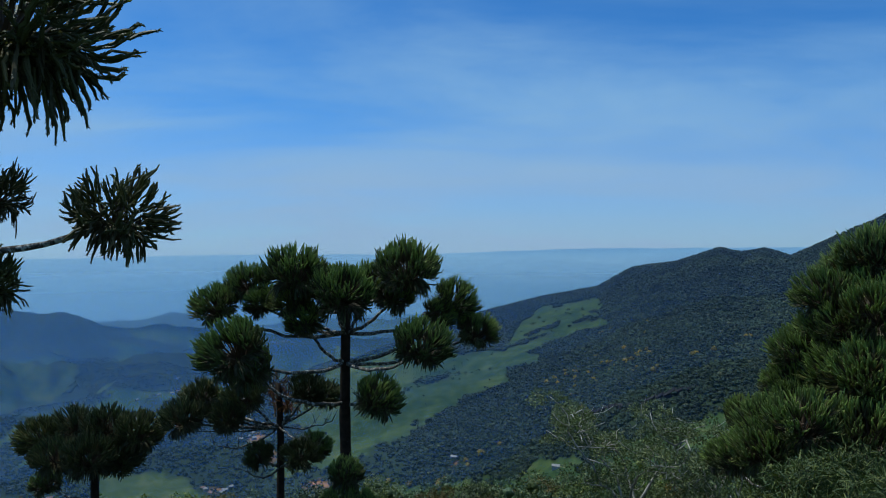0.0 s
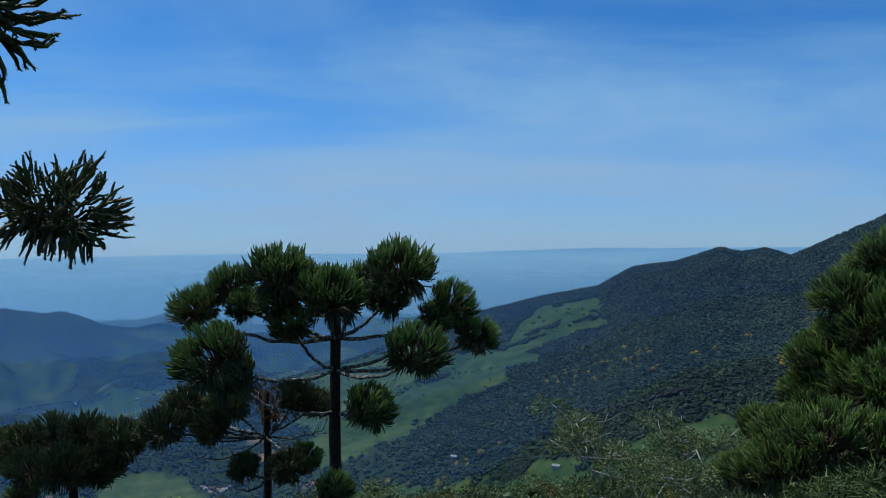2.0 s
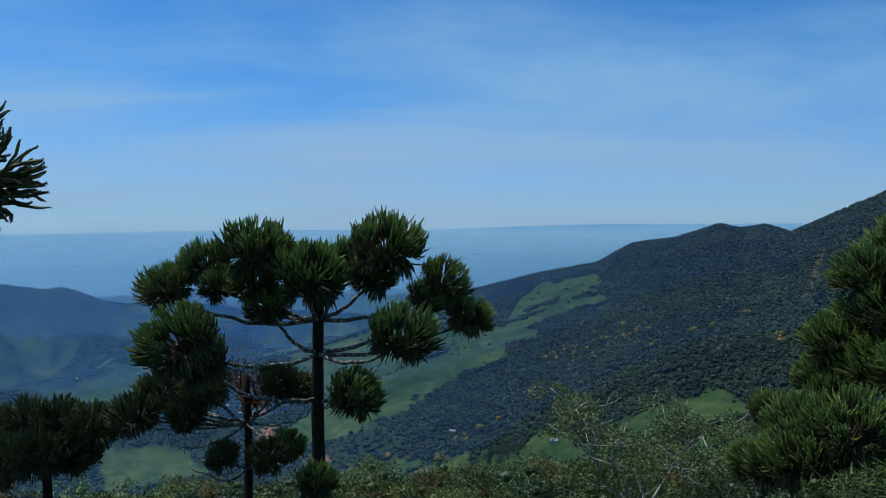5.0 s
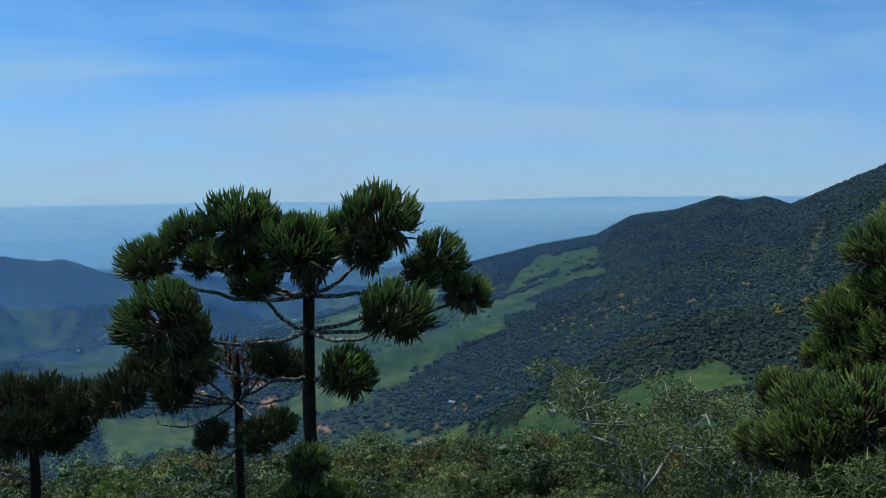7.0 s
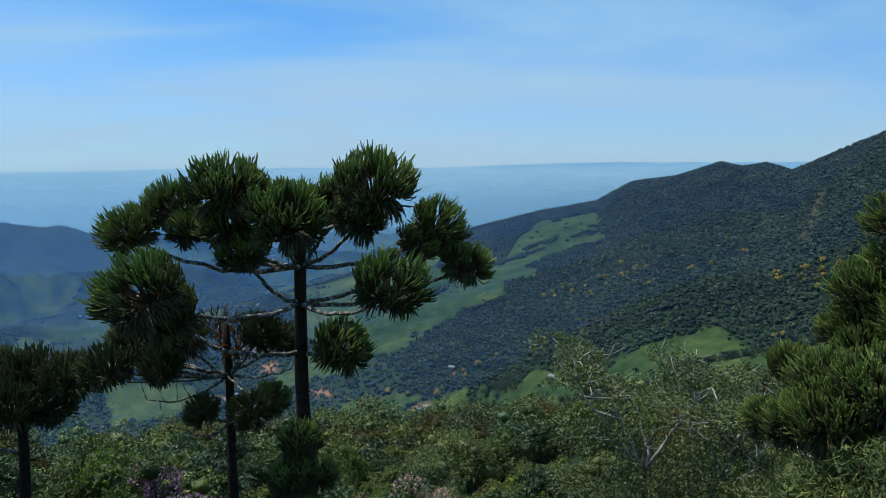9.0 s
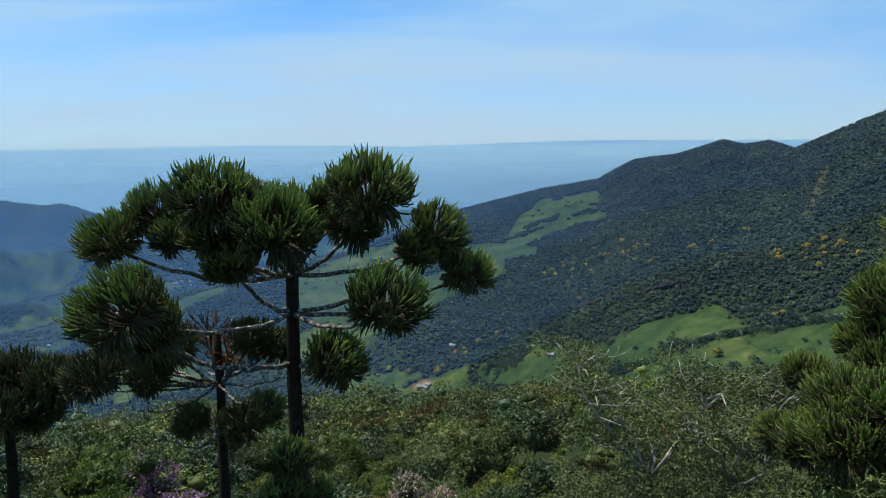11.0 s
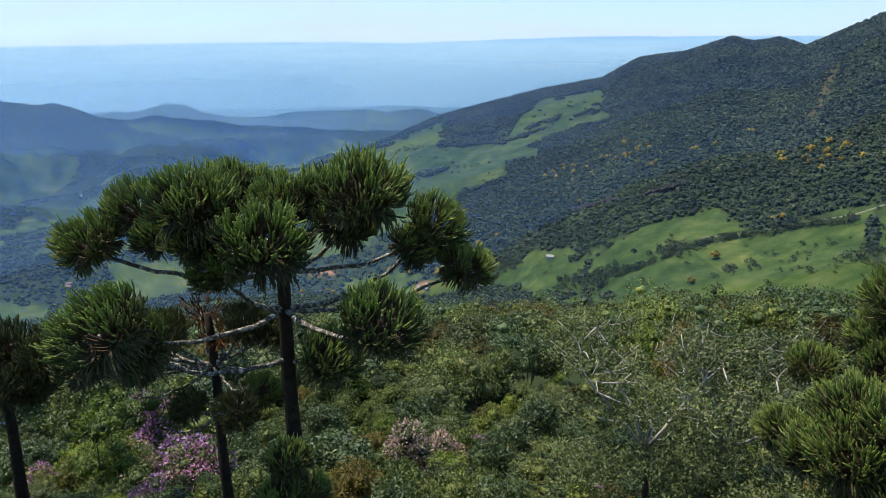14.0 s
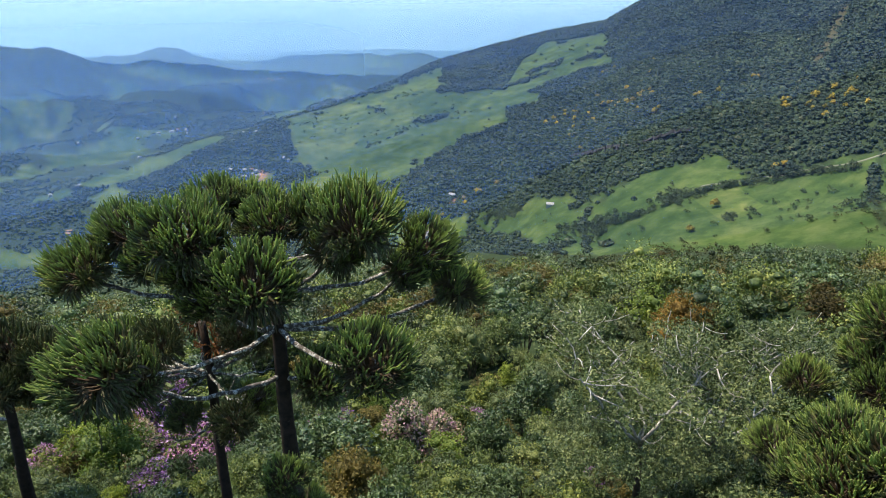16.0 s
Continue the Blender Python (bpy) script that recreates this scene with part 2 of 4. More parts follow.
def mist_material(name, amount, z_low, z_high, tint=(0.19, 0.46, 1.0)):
    """Tinted sheet standing in for thin air haze: lets most light through and scatters some; thins out with height."""
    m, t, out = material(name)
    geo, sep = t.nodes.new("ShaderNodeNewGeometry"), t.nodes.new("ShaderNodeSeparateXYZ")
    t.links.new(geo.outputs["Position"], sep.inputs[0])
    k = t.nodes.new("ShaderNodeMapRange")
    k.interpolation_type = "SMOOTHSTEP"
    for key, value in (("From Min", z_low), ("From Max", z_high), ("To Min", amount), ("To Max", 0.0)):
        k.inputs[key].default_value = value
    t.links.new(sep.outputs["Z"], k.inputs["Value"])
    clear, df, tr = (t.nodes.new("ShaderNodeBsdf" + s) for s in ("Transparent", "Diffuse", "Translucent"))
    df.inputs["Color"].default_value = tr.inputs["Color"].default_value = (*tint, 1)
    half, mx = t.nodes.new("ShaderNodeMixShader"), t.nodes.new("ShaderNodeMixShader")
    t.links.new(df.outputs[0], half.inputs[1])
    t.links.new(tr.outputs[0], half.inputs[2])
    reach = t.nodes.new("ShaderNodeMath")
    reach.operation = "MULTIPLY"
    t.links.new(k.outputs[0], reach.inputs[0])
    t.links.new(attribute(t, "dense"), reach.inputs[1])
    t.links.new(reach.outputs[0], mx.inputs[0])
    t.links.new(clear.outputs[0], mx.inputs[1])
    t.links.new(half.outputs[0], mx.inputs[2])
    t.links.new(mx.outputs[0], out.inputs[0])
    return m


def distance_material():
    """The glowing far plain at the edge of sight, with haze and daylight painted into its emission."""
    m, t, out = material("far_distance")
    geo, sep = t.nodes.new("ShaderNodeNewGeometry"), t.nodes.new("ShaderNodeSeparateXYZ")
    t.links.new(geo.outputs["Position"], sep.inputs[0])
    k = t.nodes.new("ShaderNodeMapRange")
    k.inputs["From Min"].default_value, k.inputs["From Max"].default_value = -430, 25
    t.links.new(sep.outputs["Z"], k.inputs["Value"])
    # airlight by height, painted as a colour that glows by itself
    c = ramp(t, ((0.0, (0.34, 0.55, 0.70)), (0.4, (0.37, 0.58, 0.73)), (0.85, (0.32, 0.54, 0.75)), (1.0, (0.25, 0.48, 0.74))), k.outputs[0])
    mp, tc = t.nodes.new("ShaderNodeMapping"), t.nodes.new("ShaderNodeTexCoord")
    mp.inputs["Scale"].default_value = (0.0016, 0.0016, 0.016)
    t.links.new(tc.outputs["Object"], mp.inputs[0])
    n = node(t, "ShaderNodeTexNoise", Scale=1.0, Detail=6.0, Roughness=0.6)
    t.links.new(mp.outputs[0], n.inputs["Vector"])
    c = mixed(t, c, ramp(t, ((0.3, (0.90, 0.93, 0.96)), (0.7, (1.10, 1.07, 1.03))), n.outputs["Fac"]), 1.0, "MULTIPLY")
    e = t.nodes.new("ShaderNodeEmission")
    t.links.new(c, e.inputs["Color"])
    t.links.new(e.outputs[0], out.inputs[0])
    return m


def plain_material(name, colour, rough=0.8, scale=3.0):
    m, t, out = material(name)
    b = t.nodes.new("ShaderNodeBsdfPrincipled")
    b.inputs["Roughness"].default_value = rough
    c = ramp(t, ((0.3, tuple(v * 0.8 for v in colour)), (0.7, tuple(min(1, v * 1.12) for v in colour))), noise_of(t, scale, 4.0))
    t.links.new(c, b.inputs["Base Color"])
    t.links.new(b.outputs[0], out.inputs[0])
    return m


hill_ground = ground_material()
rock = plain_material("rock", (0.030, 0.029, 0.030), 0.9, 0.25)
plaster = plain_material("plaster", (0.36, 0.35, 0.32))
roof_clay = plain_material("roof_clay", (0.17, 0.095, 0.065))
track_earth = plain_material("track_earth", (0.115, 0.115, 0.070), 0.95, 0.2)
roof_pale = plain_material("roof_pale", (0.24, 0.235, 0.22))
dark_opening = plain_material("dark_opening", (0.03, 0.03, 0.035), 0.3)


# ---------------------------------------------------------------- mesh helpers
def mesh_of(name, verts, faces, mat, smooth_shade=False, attrs=()):
    """A mesh from an array of places and an array (or list of arrays) of triangles and quads."""
    me = bpy.data.meshes.new(name)
    verts = np.asarray(verts, np.float32)
    groups = [np.asarray(g, np.int32) for g in (faces if isinstance(faces, list) else [faces]) if len(g)]
    loops = np.concatenate([g.ravel() for g in groups])
    sizes = np.concatenate([np.full(len(g), g.shape[1], np.int32) for g in groups])
    me.vertices.add(len(verts))
    me.vertices.foreach_set("co", verts.ravel())
    me.loops.add(len(loops))
    me.loops.foreach_set("vertex_index", loops)
    me.polygons.add(len(sizes))
    me.polygons.foreach_set("loop_start", np.concatenate([[0], np.cumsum(sizes)[:-1]]).astype(np.int32))
    me.polygons.foreach_set("use_smooth", np.full(len(sizes), smooth_shade))
    for key, values in attrs:
        me.attributes.new(key, "FLOAT", "POINT").data.foreach_set("value", np.asarray(values, np.float32))
    me.materials.append(mat)
    me.update(calc_edges=True)
    me.validate()
    return me


def part(name, me, parent, label="", m=None):
    """One mesh object under a thing or a part."""
    ob = new(name, me)
    ob.parent = parent
    if m is not None:
        ob.matrix_basis = m
    return tagged(ob, label) if label else ob


def tube(points, radii, sides=8, rng=None, rough=0.0):
    """Places and quads of a tapered, closed tube along a line of points."""
    p, rad = np.asarray(points, float), np.asarray(radii, float)
    n = len(p)
    d = np.gradient(p, axis=0)
    d /= np.linalg.norm(d, axis=1)[:, None] + 1e-9
    ref = np.where(np.abs(d[:, 2:3]) > 0.9, [[1.0, 0, 0]], [[0, 0, 1.0]])
    u = np.cross(d, ref)
    u /= np.linalg.norm(u, axis=1)[:, None] + 1e-9
    v = np.cross(d, u)
    a = np.arange(sides) * 2 * math.pi / sides
    ring = (np.cos(a)[None, :, None] * u[:, None, :] + np.sin(a)[None, :, None] * v[:, None, :])
    size = np.repeat(rad[:, None], sides, 1)
    if rng is not None and rough:
        size = size * (1 + rough * (rng.random((n, sides)) - 0.5))
    verts = (p[:, None, :] + ring * size[:, :, None]).reshape(-1, 3)
    i = np.arange(n - 1)[:, None] * sides
    j, k = np.arange(sides)[None, :], (np.arange(sides)[None, :] + 1) % sides
    quads = np.stack([i + j, i + k, i + sides + k, i + sides + j], -1).reshape(-1, 4)
    verts = np.vstack([verts, p[0], p[-1]])
    e = (n - 1) * sides
    caps = np.array([[n * sides, (q + 1) % sides, q] for q in range(sides)] + [[n * sides + 1, e + q, e + (q + 1) % sides] for q in range(sides)])
    return verts, quads, caps


class Pile:
    """Gathers many small pieces into one mesh."""

    def __init__(self):
        self.v, self.f, self.g, self.n = [], {3: [], 4: []}, [], 0

    def add(self, verts, *faces, value=0.0):
        self.v.append(np.asarray(verts, np.float32))
        for f in faces:
            f = np.asarray(f)
            self.f[f.shape[1]].append(f + self.n)
        self.g.append(np.broadcast_to(np.asarray(value, np.float32), (len(verts),)))
        self.n += len(verts)

    def mesh(self, name, mat, smooth_shade=False, key=""):
        faces = [np.concatenate(f) for f in self.f.values() if f]
        return mesh_of(name, np.concatenate(self.v), faces, mat, smooth_shade, [(key, np.concatenate(self.g))] if key else ())


def arc(a, b, sag, steps=9, side=(0, 0, 0)):
    """A bowed line from a to b that hangs by sag in the middle."""
    a, b, s = np.array(a, float), np.array(b, float), np.linspace(0, 1, steps)[:, None]
    return a + (b - a) * s + (np.array((0, 0, -sag)) + np.array(side)) * 4 * s * (1 - s)

# ---------------------------------------------------------------- terrain
def lattice(ix, iy, seed):
    n = (ix.astype(np.int64) * 374761393 + iy.astype(np.int64) * 668265263 + seed * 2147483647) & 0x7FFFFFFF
    n = ((n ^ (n >> 13)) * 1274126177) & 0x7FFFFFFF
    return ((n ^ (n >> 16)) & 0xFFFF) / 65535.0


def vnoise(x, y, seed=0):
    """Smooth value noise, 0 to 1, one cell a metre."""
    x, y = np.asarray(x, float), np.asarray(y, float)
    ix, iy = np.floor(x), np.floor(y)
    fx, fy = x - ix, y - iy
    fx, fy = fx * fx * (3 - 2 * fx), fy * fy * (3 - 2 * fy)
    a, b = lattice(ix, iy, seed), lattice(ix + 1, iy, seed)
    c, d = lattice(ix, iy + 1, seed), lattice(ix + 1, iy + 1, seed)
    return (a * (1 - fx) + b * fx) * (1 - fy) + (c * (1 - fx) + d * fx) * fy


def fbm(x, y, size, octaves=4, seed=0):
    total, amp, norm = 0.0, 1.0, 0.0
    for k in range(octaves):
        total = total + amp * vnoise(np.asarray(x) / size, np.asarray(y) / size, seed + k)
        norm += amp
        amp, size = amp * 0.5, size * 0.5
    return total / norm


def smooth(a, b, v):
    t = np.clip((v - a) / (b - a), 0, 1)
    return t * t * (3 - 2 * t)


# the hillside under the camera, along y
SLOPE_Y = (-60, 0, 13, 18, 30, 38, 50, 66, 80)
SLOPE_Z = (14, 4, 1.2, -1.5, -8.0, -11.0, -12.9, -17.6, -23.0)
# the valley and the mountain by bearing: degrees right of north, valley distance and dip, crest distance and dip
BEARING = (-180, -60, -33, -28.7, -23.5, -20.4, -15.6, -12, -8.4, -4.3, 0, 4.4, 8.1, 12.6, 13.6, 15.2, 18.6, 21.7, 23.2, 24.8, 26.6, 29.5, 33, 60, 180)
VALLEY_R = (900, 1100, 1100, 1090, 1060, 1040, 1000, 960, 930, 890, 830, 760, 680, 620, 605, 580, 550, 530, 520, 510, 495, 480, 470, 450, 600)
VALLEY_E = (-14, -19, -19.3, -19.4, -19.5, -19.6, -19.7, -19.8, -19.9, -20, -20.2, -20.3, -20.4, -20.3, -20.2, -20, -19.5, -19.2, -19.1, -19, -18.8, -18.6, -18.3, -15, -14)
CREST_R = (1500, 1350, 1300, 1370, 1450, 1500, 1580, 1650, 1720, 1810, 1950, 2050, 2050, 2000, 1980, 1950, 1900, 1900, 1900, 1900, 1820, 1650, 1500, 1300, 1500)
CREST_E = (-6, -16, -16.0, -14.6, -13.5, -12.6, -11.5, -10.5, -9.5, -7.95, -6.1, -4.9, -3.95, -3.1, -2.5, -1.6, -1.1, 0.05, -0.3, 0.0, -0.6, 0.8, 2.5, 5, -6)
EYE_X, EYE_Y, EYE_Z = 0.4, 5.0, 9.0
FLOOR_Z = -430.0


def terrain(x, y):
    """Height of the ground."""
    x, y = np.asarray(x, float), np.asarray(y, float)
    near = np.interp(y, SLOPE_Y, SLOPE_Z) + 0.07 * x * smooth(22, 60, y) + 0.5 * (fbm(x, y, 7, 2, 3) - 0.5)
    dx, dy = x - EYE_X, y - EYE_Y
    r, az = np.hypot(dx, dy), np.degrees(np.arctan2(dx, dy))
    rv, rc = np.interp(az, BEARING, VALLEY_R), np.interp(az, BEARING, CREST_R)
    zv = EYE_Z + rv * np.tan(np.radians(np.interp(az, BEARING, VALLEY_E)))
    zc = EYE_Z + rc * np.tan(np.radians(np.interp(az, BEARING, CREST_E)))
    z80 = -20.5 + 0.05 * dx
    lo = smooth(0, 1, (r - 70) / (rv - 70)) * 0.35 + 0.65 * np.clip((r - 70) / (rv - 70), 0, 1) ** 0.8
    down = z80 + (zv - z80) * lo
    k = np.clip((r - rv) / (rc - rv), 0, 1)
    up = zv + (zc - zv) * (0.72 * k + 0.28 * smooth(0, 1, k))
    k2 = np.clip((r - rc) / 900, 0, 1)
    back = zc + (FLOOR_Z - zc) * smooth(0, 1, k2) ** 0.8
    far = np.where(r < rv, down, np.where(r < rc, up, back))
    rough = (fbm(x, y, 260, 5, 11) - 0.5) * 34 * smooth(200, 700, r) * (1 - 0.75 * smooth(-220, 0, -np.abs(r - rc)))
    # blue hills in the far valley
    hills = np.zeros_like(r)
    for a0, r0, wa, wr, h in ((-37, 3300, 8, 420, 215), (-29, 3000, 4.5, 330, 150), (-21, 3350, 4.0, 300, 135), 
                              (-14, 3500, 4.0, 330, 35), (-9, 2900, 3.0, 300, 20), (-40, 2600, 6, 500, 160)):
        hills = hills + h * np.exp(-((az - a0) / wa) ** 2 - ((r - r0) / wr) ** 2)
    hills = hills * (0.15 + 0.65 * fbm(x, y, 420, 4, 21) + 0.65 * fbm(x, y, 150, 4, 27)) * smooth(0, 500, r - rc)
    # rolling country on the valley floor
    ridged = 1 - np.abs(2 * fbm(x, y, 560, 5, 87) - 1)
    roll = 230 * (ridged - 0.58) * smooth(150, 700, r - rc) * smooth(-1, -12, az) * smooth(3300, 2500, r)
    spurs = 60 * (fbm(x, y, 300, 4, 83) - 0.5) * smooth(-6, -18, az) * smooth(650, 1000, r) * smooth(60, -200, r - rc)
    folds = 1 - np.abs(2 * fbm(x, y, 480, 4, 95) - 1)
    far = far + rough + hills + roll + spurs + 95 * (folds - 0.6) * smooth(2700, 3300, r) * smooth(4650, 4200, r)
    w = smooth(62, 95, np.hypot(np.maximum(dy, 0), dx * 0.8) + np.where(dy < 0, 0, 0))
    w = np.where(dy < 0, smooth(60, 200, r), w)
    return near * (1 - w) + far * w


# ---------------------------------------------------------------- ground, woods, distance
def inside(x, y, poly):
    """Whether places lie in a polygon of the plan."""
    hit = np.zeros(np.shape(x), bool)
    for (ax, ay), (bx, by) in zip(poly, poly[1:] + poly[:1]):
        cross = (ay > y) != (by > y)
        hit ^= cross & (x < (bx - ax) * (y - ay) / (by - ay + 1e-9) + ax)
    return hit


UPPER_MEADOW = [(397, 1774), (329, 1785), (256, 1850), (195, 1689), (153, 1589), (130, 1460), (143, 1382), (195, 1411), (253, 1437), (279, 1446), (330, 1380), (335, 1474)]
RIDGE_MEADOW = [(-396, 1600), (-310, 1660), (-240, 1720), (-120, 1800), (-7, 1830), (3, 1740), (11, 1581), (46, 1514), (100, 1533), (124, 1472), (204, 1408), (182, 1282),
                (123, 1329), (110, 1233), (33, 1233), (5, 1196), (-33, 1150), (-61, 1130), (-128, 1100), (-200, 1180), (-308, 1440), (-345, 1587)]
LOW_PASTURE = [(45, 882), (84, 846), (144, 757), (146, 728), (184, 708), (224, 686), (268, 676), (275, 660), (268, 622), (299, 590), (351, 552), (420, 540),
               (420, 380), (286, 400), (220, 440), (150, 480), (110, 540), (104, 613), (88, 640), (94, 697), (71, 780), (46, 850)]
VALLEY_FIELD = [(-668, 1226), (-631, 1377), (-574, 1439), (-560, 1560), (-520, 1600), (-467, 1502), (-516, 1388), (-537, 1317), (-564, 1249), (-623, 1206)]
MEADOWS = [UPPER_MEADOW, RIDGE_MEADOW, LOW_PASTURE, VALLEY_FIELD,
           [(-560, 1115), (-409, 1120), (-350, 1040), (-472, 975)], [(-700, 1000), (-592, 985), (-565, 925), (-660, 915)],
           [(-150, 950), (-73, 945), (30, 890), (40, 825), (-17, 845), (-120, 865)], [(-175, 1240), (-52, 1210), (-50, 1120), (-128, 1090), (-185, 1160)]]


def meadow_at(x, y):
    """1 on grazed meadow, 0 in woods."""
    wob = 30 * (fbm(x, y, 70, 3, 41) - 0.5), 30 * (fbm(x, y, 70, 3, 43) - 0.5)
    m = np.zeros(np.shape(x), bool)
    for poly in MEADOWS:
        m |= inside(x + wob[0], y + wob[1], poly)
    r, az = np.hypot(x - EYE_X, y - EYE_Y), np.degrees(np.arctan2(x - EYE_X, y - EYE_Y))
    patch = (fbm(x, y, 170, 4, 51) > 0.60) & (((x + 380) / 110) ** 2 + ((y - 1480) / 190) ** 2 > 1)
    m |= patch & (az < -6 - (r - 900) * 0.004) & (r > 450) & (r < 1700)
    m |= (fbm(x, y, 190, 4, 53) > 0.585) & (r >= 1500) & (az < -3) & (r > np.interp(az, BEARING, CREST_R) + 40)
    m &= ~((r > 2300) & (terrain(x, y) > -330) & (fbm(x, y, 240, 3, 59) < 0.62))
    # hedges and copses between the fields
    m &= ~((np.abs(fbm(x, y, 210, 2, 61) - 0.5) < 0.012) & (r < 1000))
    m &= ~((fbm(x, y, 48, 2, 67) > 0.76) & (r > 400))
    return m & (r > 300)


def ground():
    az = np.radians(np.concatenate([np.linspace(-180, -44, 46)[:-1], np.linspace(-44, 44, 265), np.linspace(44, 180, 46)[1:-1]]))
    r = np.concatenate([np.linspace(0.5, 90, 70), np.geomspace(92, 4700, 200)])
    a, rr = np.meshgrid(az, r)
    x, y = EYE_X + rr * np.sin(a), EYE_Y + rr * np.cos(a)
    z = terrain(x, y)
    n, k = len(az), len(r)
    i, j = np.meshgrid(np.arange(k - 1), np.arange(n), indexing="ij")
    j2 = (j + 1) % n
    quads = np.stack([i * n + j, i * n + j2, (i + 1) * n + j2, (i + 1) * n + j], -1).reshape(-1, 4)[:, ::-1]
    fan = np.array([[k * n, (q + 1) % n, q] for q in range(n)])[:, ::-1]
    verts = np.vstack([np.stack([x, y, z], -1).reshape(-1, 3), [EYE_X, EYE_Y, float(terrain(EYE_X, EYE_Y))]])
    mead = np.append(meadow_at(x, y).astype(float).ravel(), 0)
    earth = np.zeros(len(verts))
    for ex, ey, er in ((-350, 1300, 26), (-298, 1182, 24), (-188, 1009, 20), (-165, 990, 14), (13, 957, 10), (-26, 882, 14), (-348, 1076, 14)):
        earth = np.maximum(earth, smooth(er, er * 0.4, np.hypot(verts[:, 0] - ex, verts[:, 1] - ey)))
    strip = np.abs((verts[:, 0] - 555) * 0.843 - (verts[:, 1] - 1040) * 0.538)
    earth = np.maximum(earth, 0.10 * smooth(12, 5, strip) * (np.hypot(verts[:, 0] - 555, verts[:, 1] - 1040) < 150))
    me = mesh_of("ground", verts, [quads, fan], hill_ground, True, [("meadow", mead), ("earth", earth)])
    tagged(new("ground", me), "steep hillside falling to a valley of green meadows and wooded slopes", "ground", kind="structure")


ground()


def crown_shapes(count, seed, level=1, cut=-0.3):
    """Lumpy tree crowns of about unit size, without undersides."""
    rng = np.random.default_rng(seed)
    shapes = []
    bm = bmesh.new()
    bmesh.ops.create_icosphere(bm, subdivisions=level, radius=1.0)
    base = np.array([v.co[:] for v in bm.verts])
    tri = np.array([[v.index for v in f.verts] for f in bm.faces])
    bm.free()
    tri = tri[base[tri].mean(1)[:, 2] > cut]
    used = np.unique(tri)
    back = np.zeros(len(base), int)
    back[used] = np.arange(len(used))
    base, tri = base[used], back[tri]
    for _ in range(count):
        lump = np.zeros((len(base), 1))
        for _ in range(7):
            d = rng.standard_normal(3)
            lump[:, 0] = np.maximum(lump[:, 0], np.clip(base @ (d / np.linalg.norm(d)), 0, 1) ** 5)
        v = base * (0.60 + 0.40 * lump + 0.42 * rng.random((len(base), 1)))
        v[:, :2] += 0.12 * (rng.random((len(base), 2)) - 0.5)
        shapes.append((v, tri))
    return shapes


def plant(x, y, size, shapes, rng, squat=0.8, sink=0.15):
    """Places and triangles of crowns set on the ground."""
    pick = rng.integers(0, len(shapes), len(x))
    z = terrain(x, y)
    verts, faces, n = [], [], 0
    for s, (v, f) in enumerate(shapes):
        sel = np.nonzero(pick == s)[0]
        turn = rng.random(len(sel)) * 2 * math.pi
        c, q = np.cos(turn)[:, None], np.sin(turn)[:, None]
        wide = size[sel][:, None]
        tall = wide * squat * (0.8 + 0.5 * rng.random((len(sel), 1)))
        px = x[sel][:, None] + wide * (v[None, :, 0] * c - v[None, :, 1] * q)
        py = y[sel][:, None] + wide * (v[None, :, 0] * q + v[None, :, 1] * c)
        pz = z[sel][:, None] + tall * (v[None, :, 2] + 0.45 + sink)
        verts.append(np.stack([px, py, pz], -1).reshape(-1, 3))
        faces.append((f[None] + np.arange(len(sel))[:, None, None] * len(v)).reshape(-1, 3) + n)
        n += len(sel) * len(v)
    return np.concatenate(verts), np.concatenate(faces)


def ruffle(x, y, size, rng, squat, each, span=0.75):
    """Loose sprays of foliage over crowns set on the ground, each a bent triangle."""
    n = len(x) * each
    k = np.repeat(np.arange(len(x)), each)
    d = rng.standard_normal((n, 3))
    d[:, 2] = np.abs(d[:, 2]) * 1.1 - 0.25
    d /= np.linalg.norm(d, axis=1)[:, None]
    s = size[k][:, None]
    at = np.stack([x[k], y[k], terrain(x, y)[k]], -1) + d * s * np.array((0.95, 0.95, squat)) + np.concatenate([np.zeros((n, 2)), s * squat * 0.6], 1)
    a = rng.standard_normal((n, 3)) * np.array((1, 1, 0.6))
    a -= d * (a * d).sum(1)[:, None] * 0.6
    a /= np.linalg.norm(a, axis=1)[:, None]
    b = np.cross(d, a)
    w = s * span * (0.5 + 0.7 * rng.random((n, 1)))
    v = np.stack([at - a * w * 0.5 - b * w * 0.3, at + a * w * 0.5 - b * w * 0.3, at + b * w * 0.6 + d * w * 0.25], 1).reshape(-1, 3)
    return v, np.arange(3 * n).reshape(-1, 3)


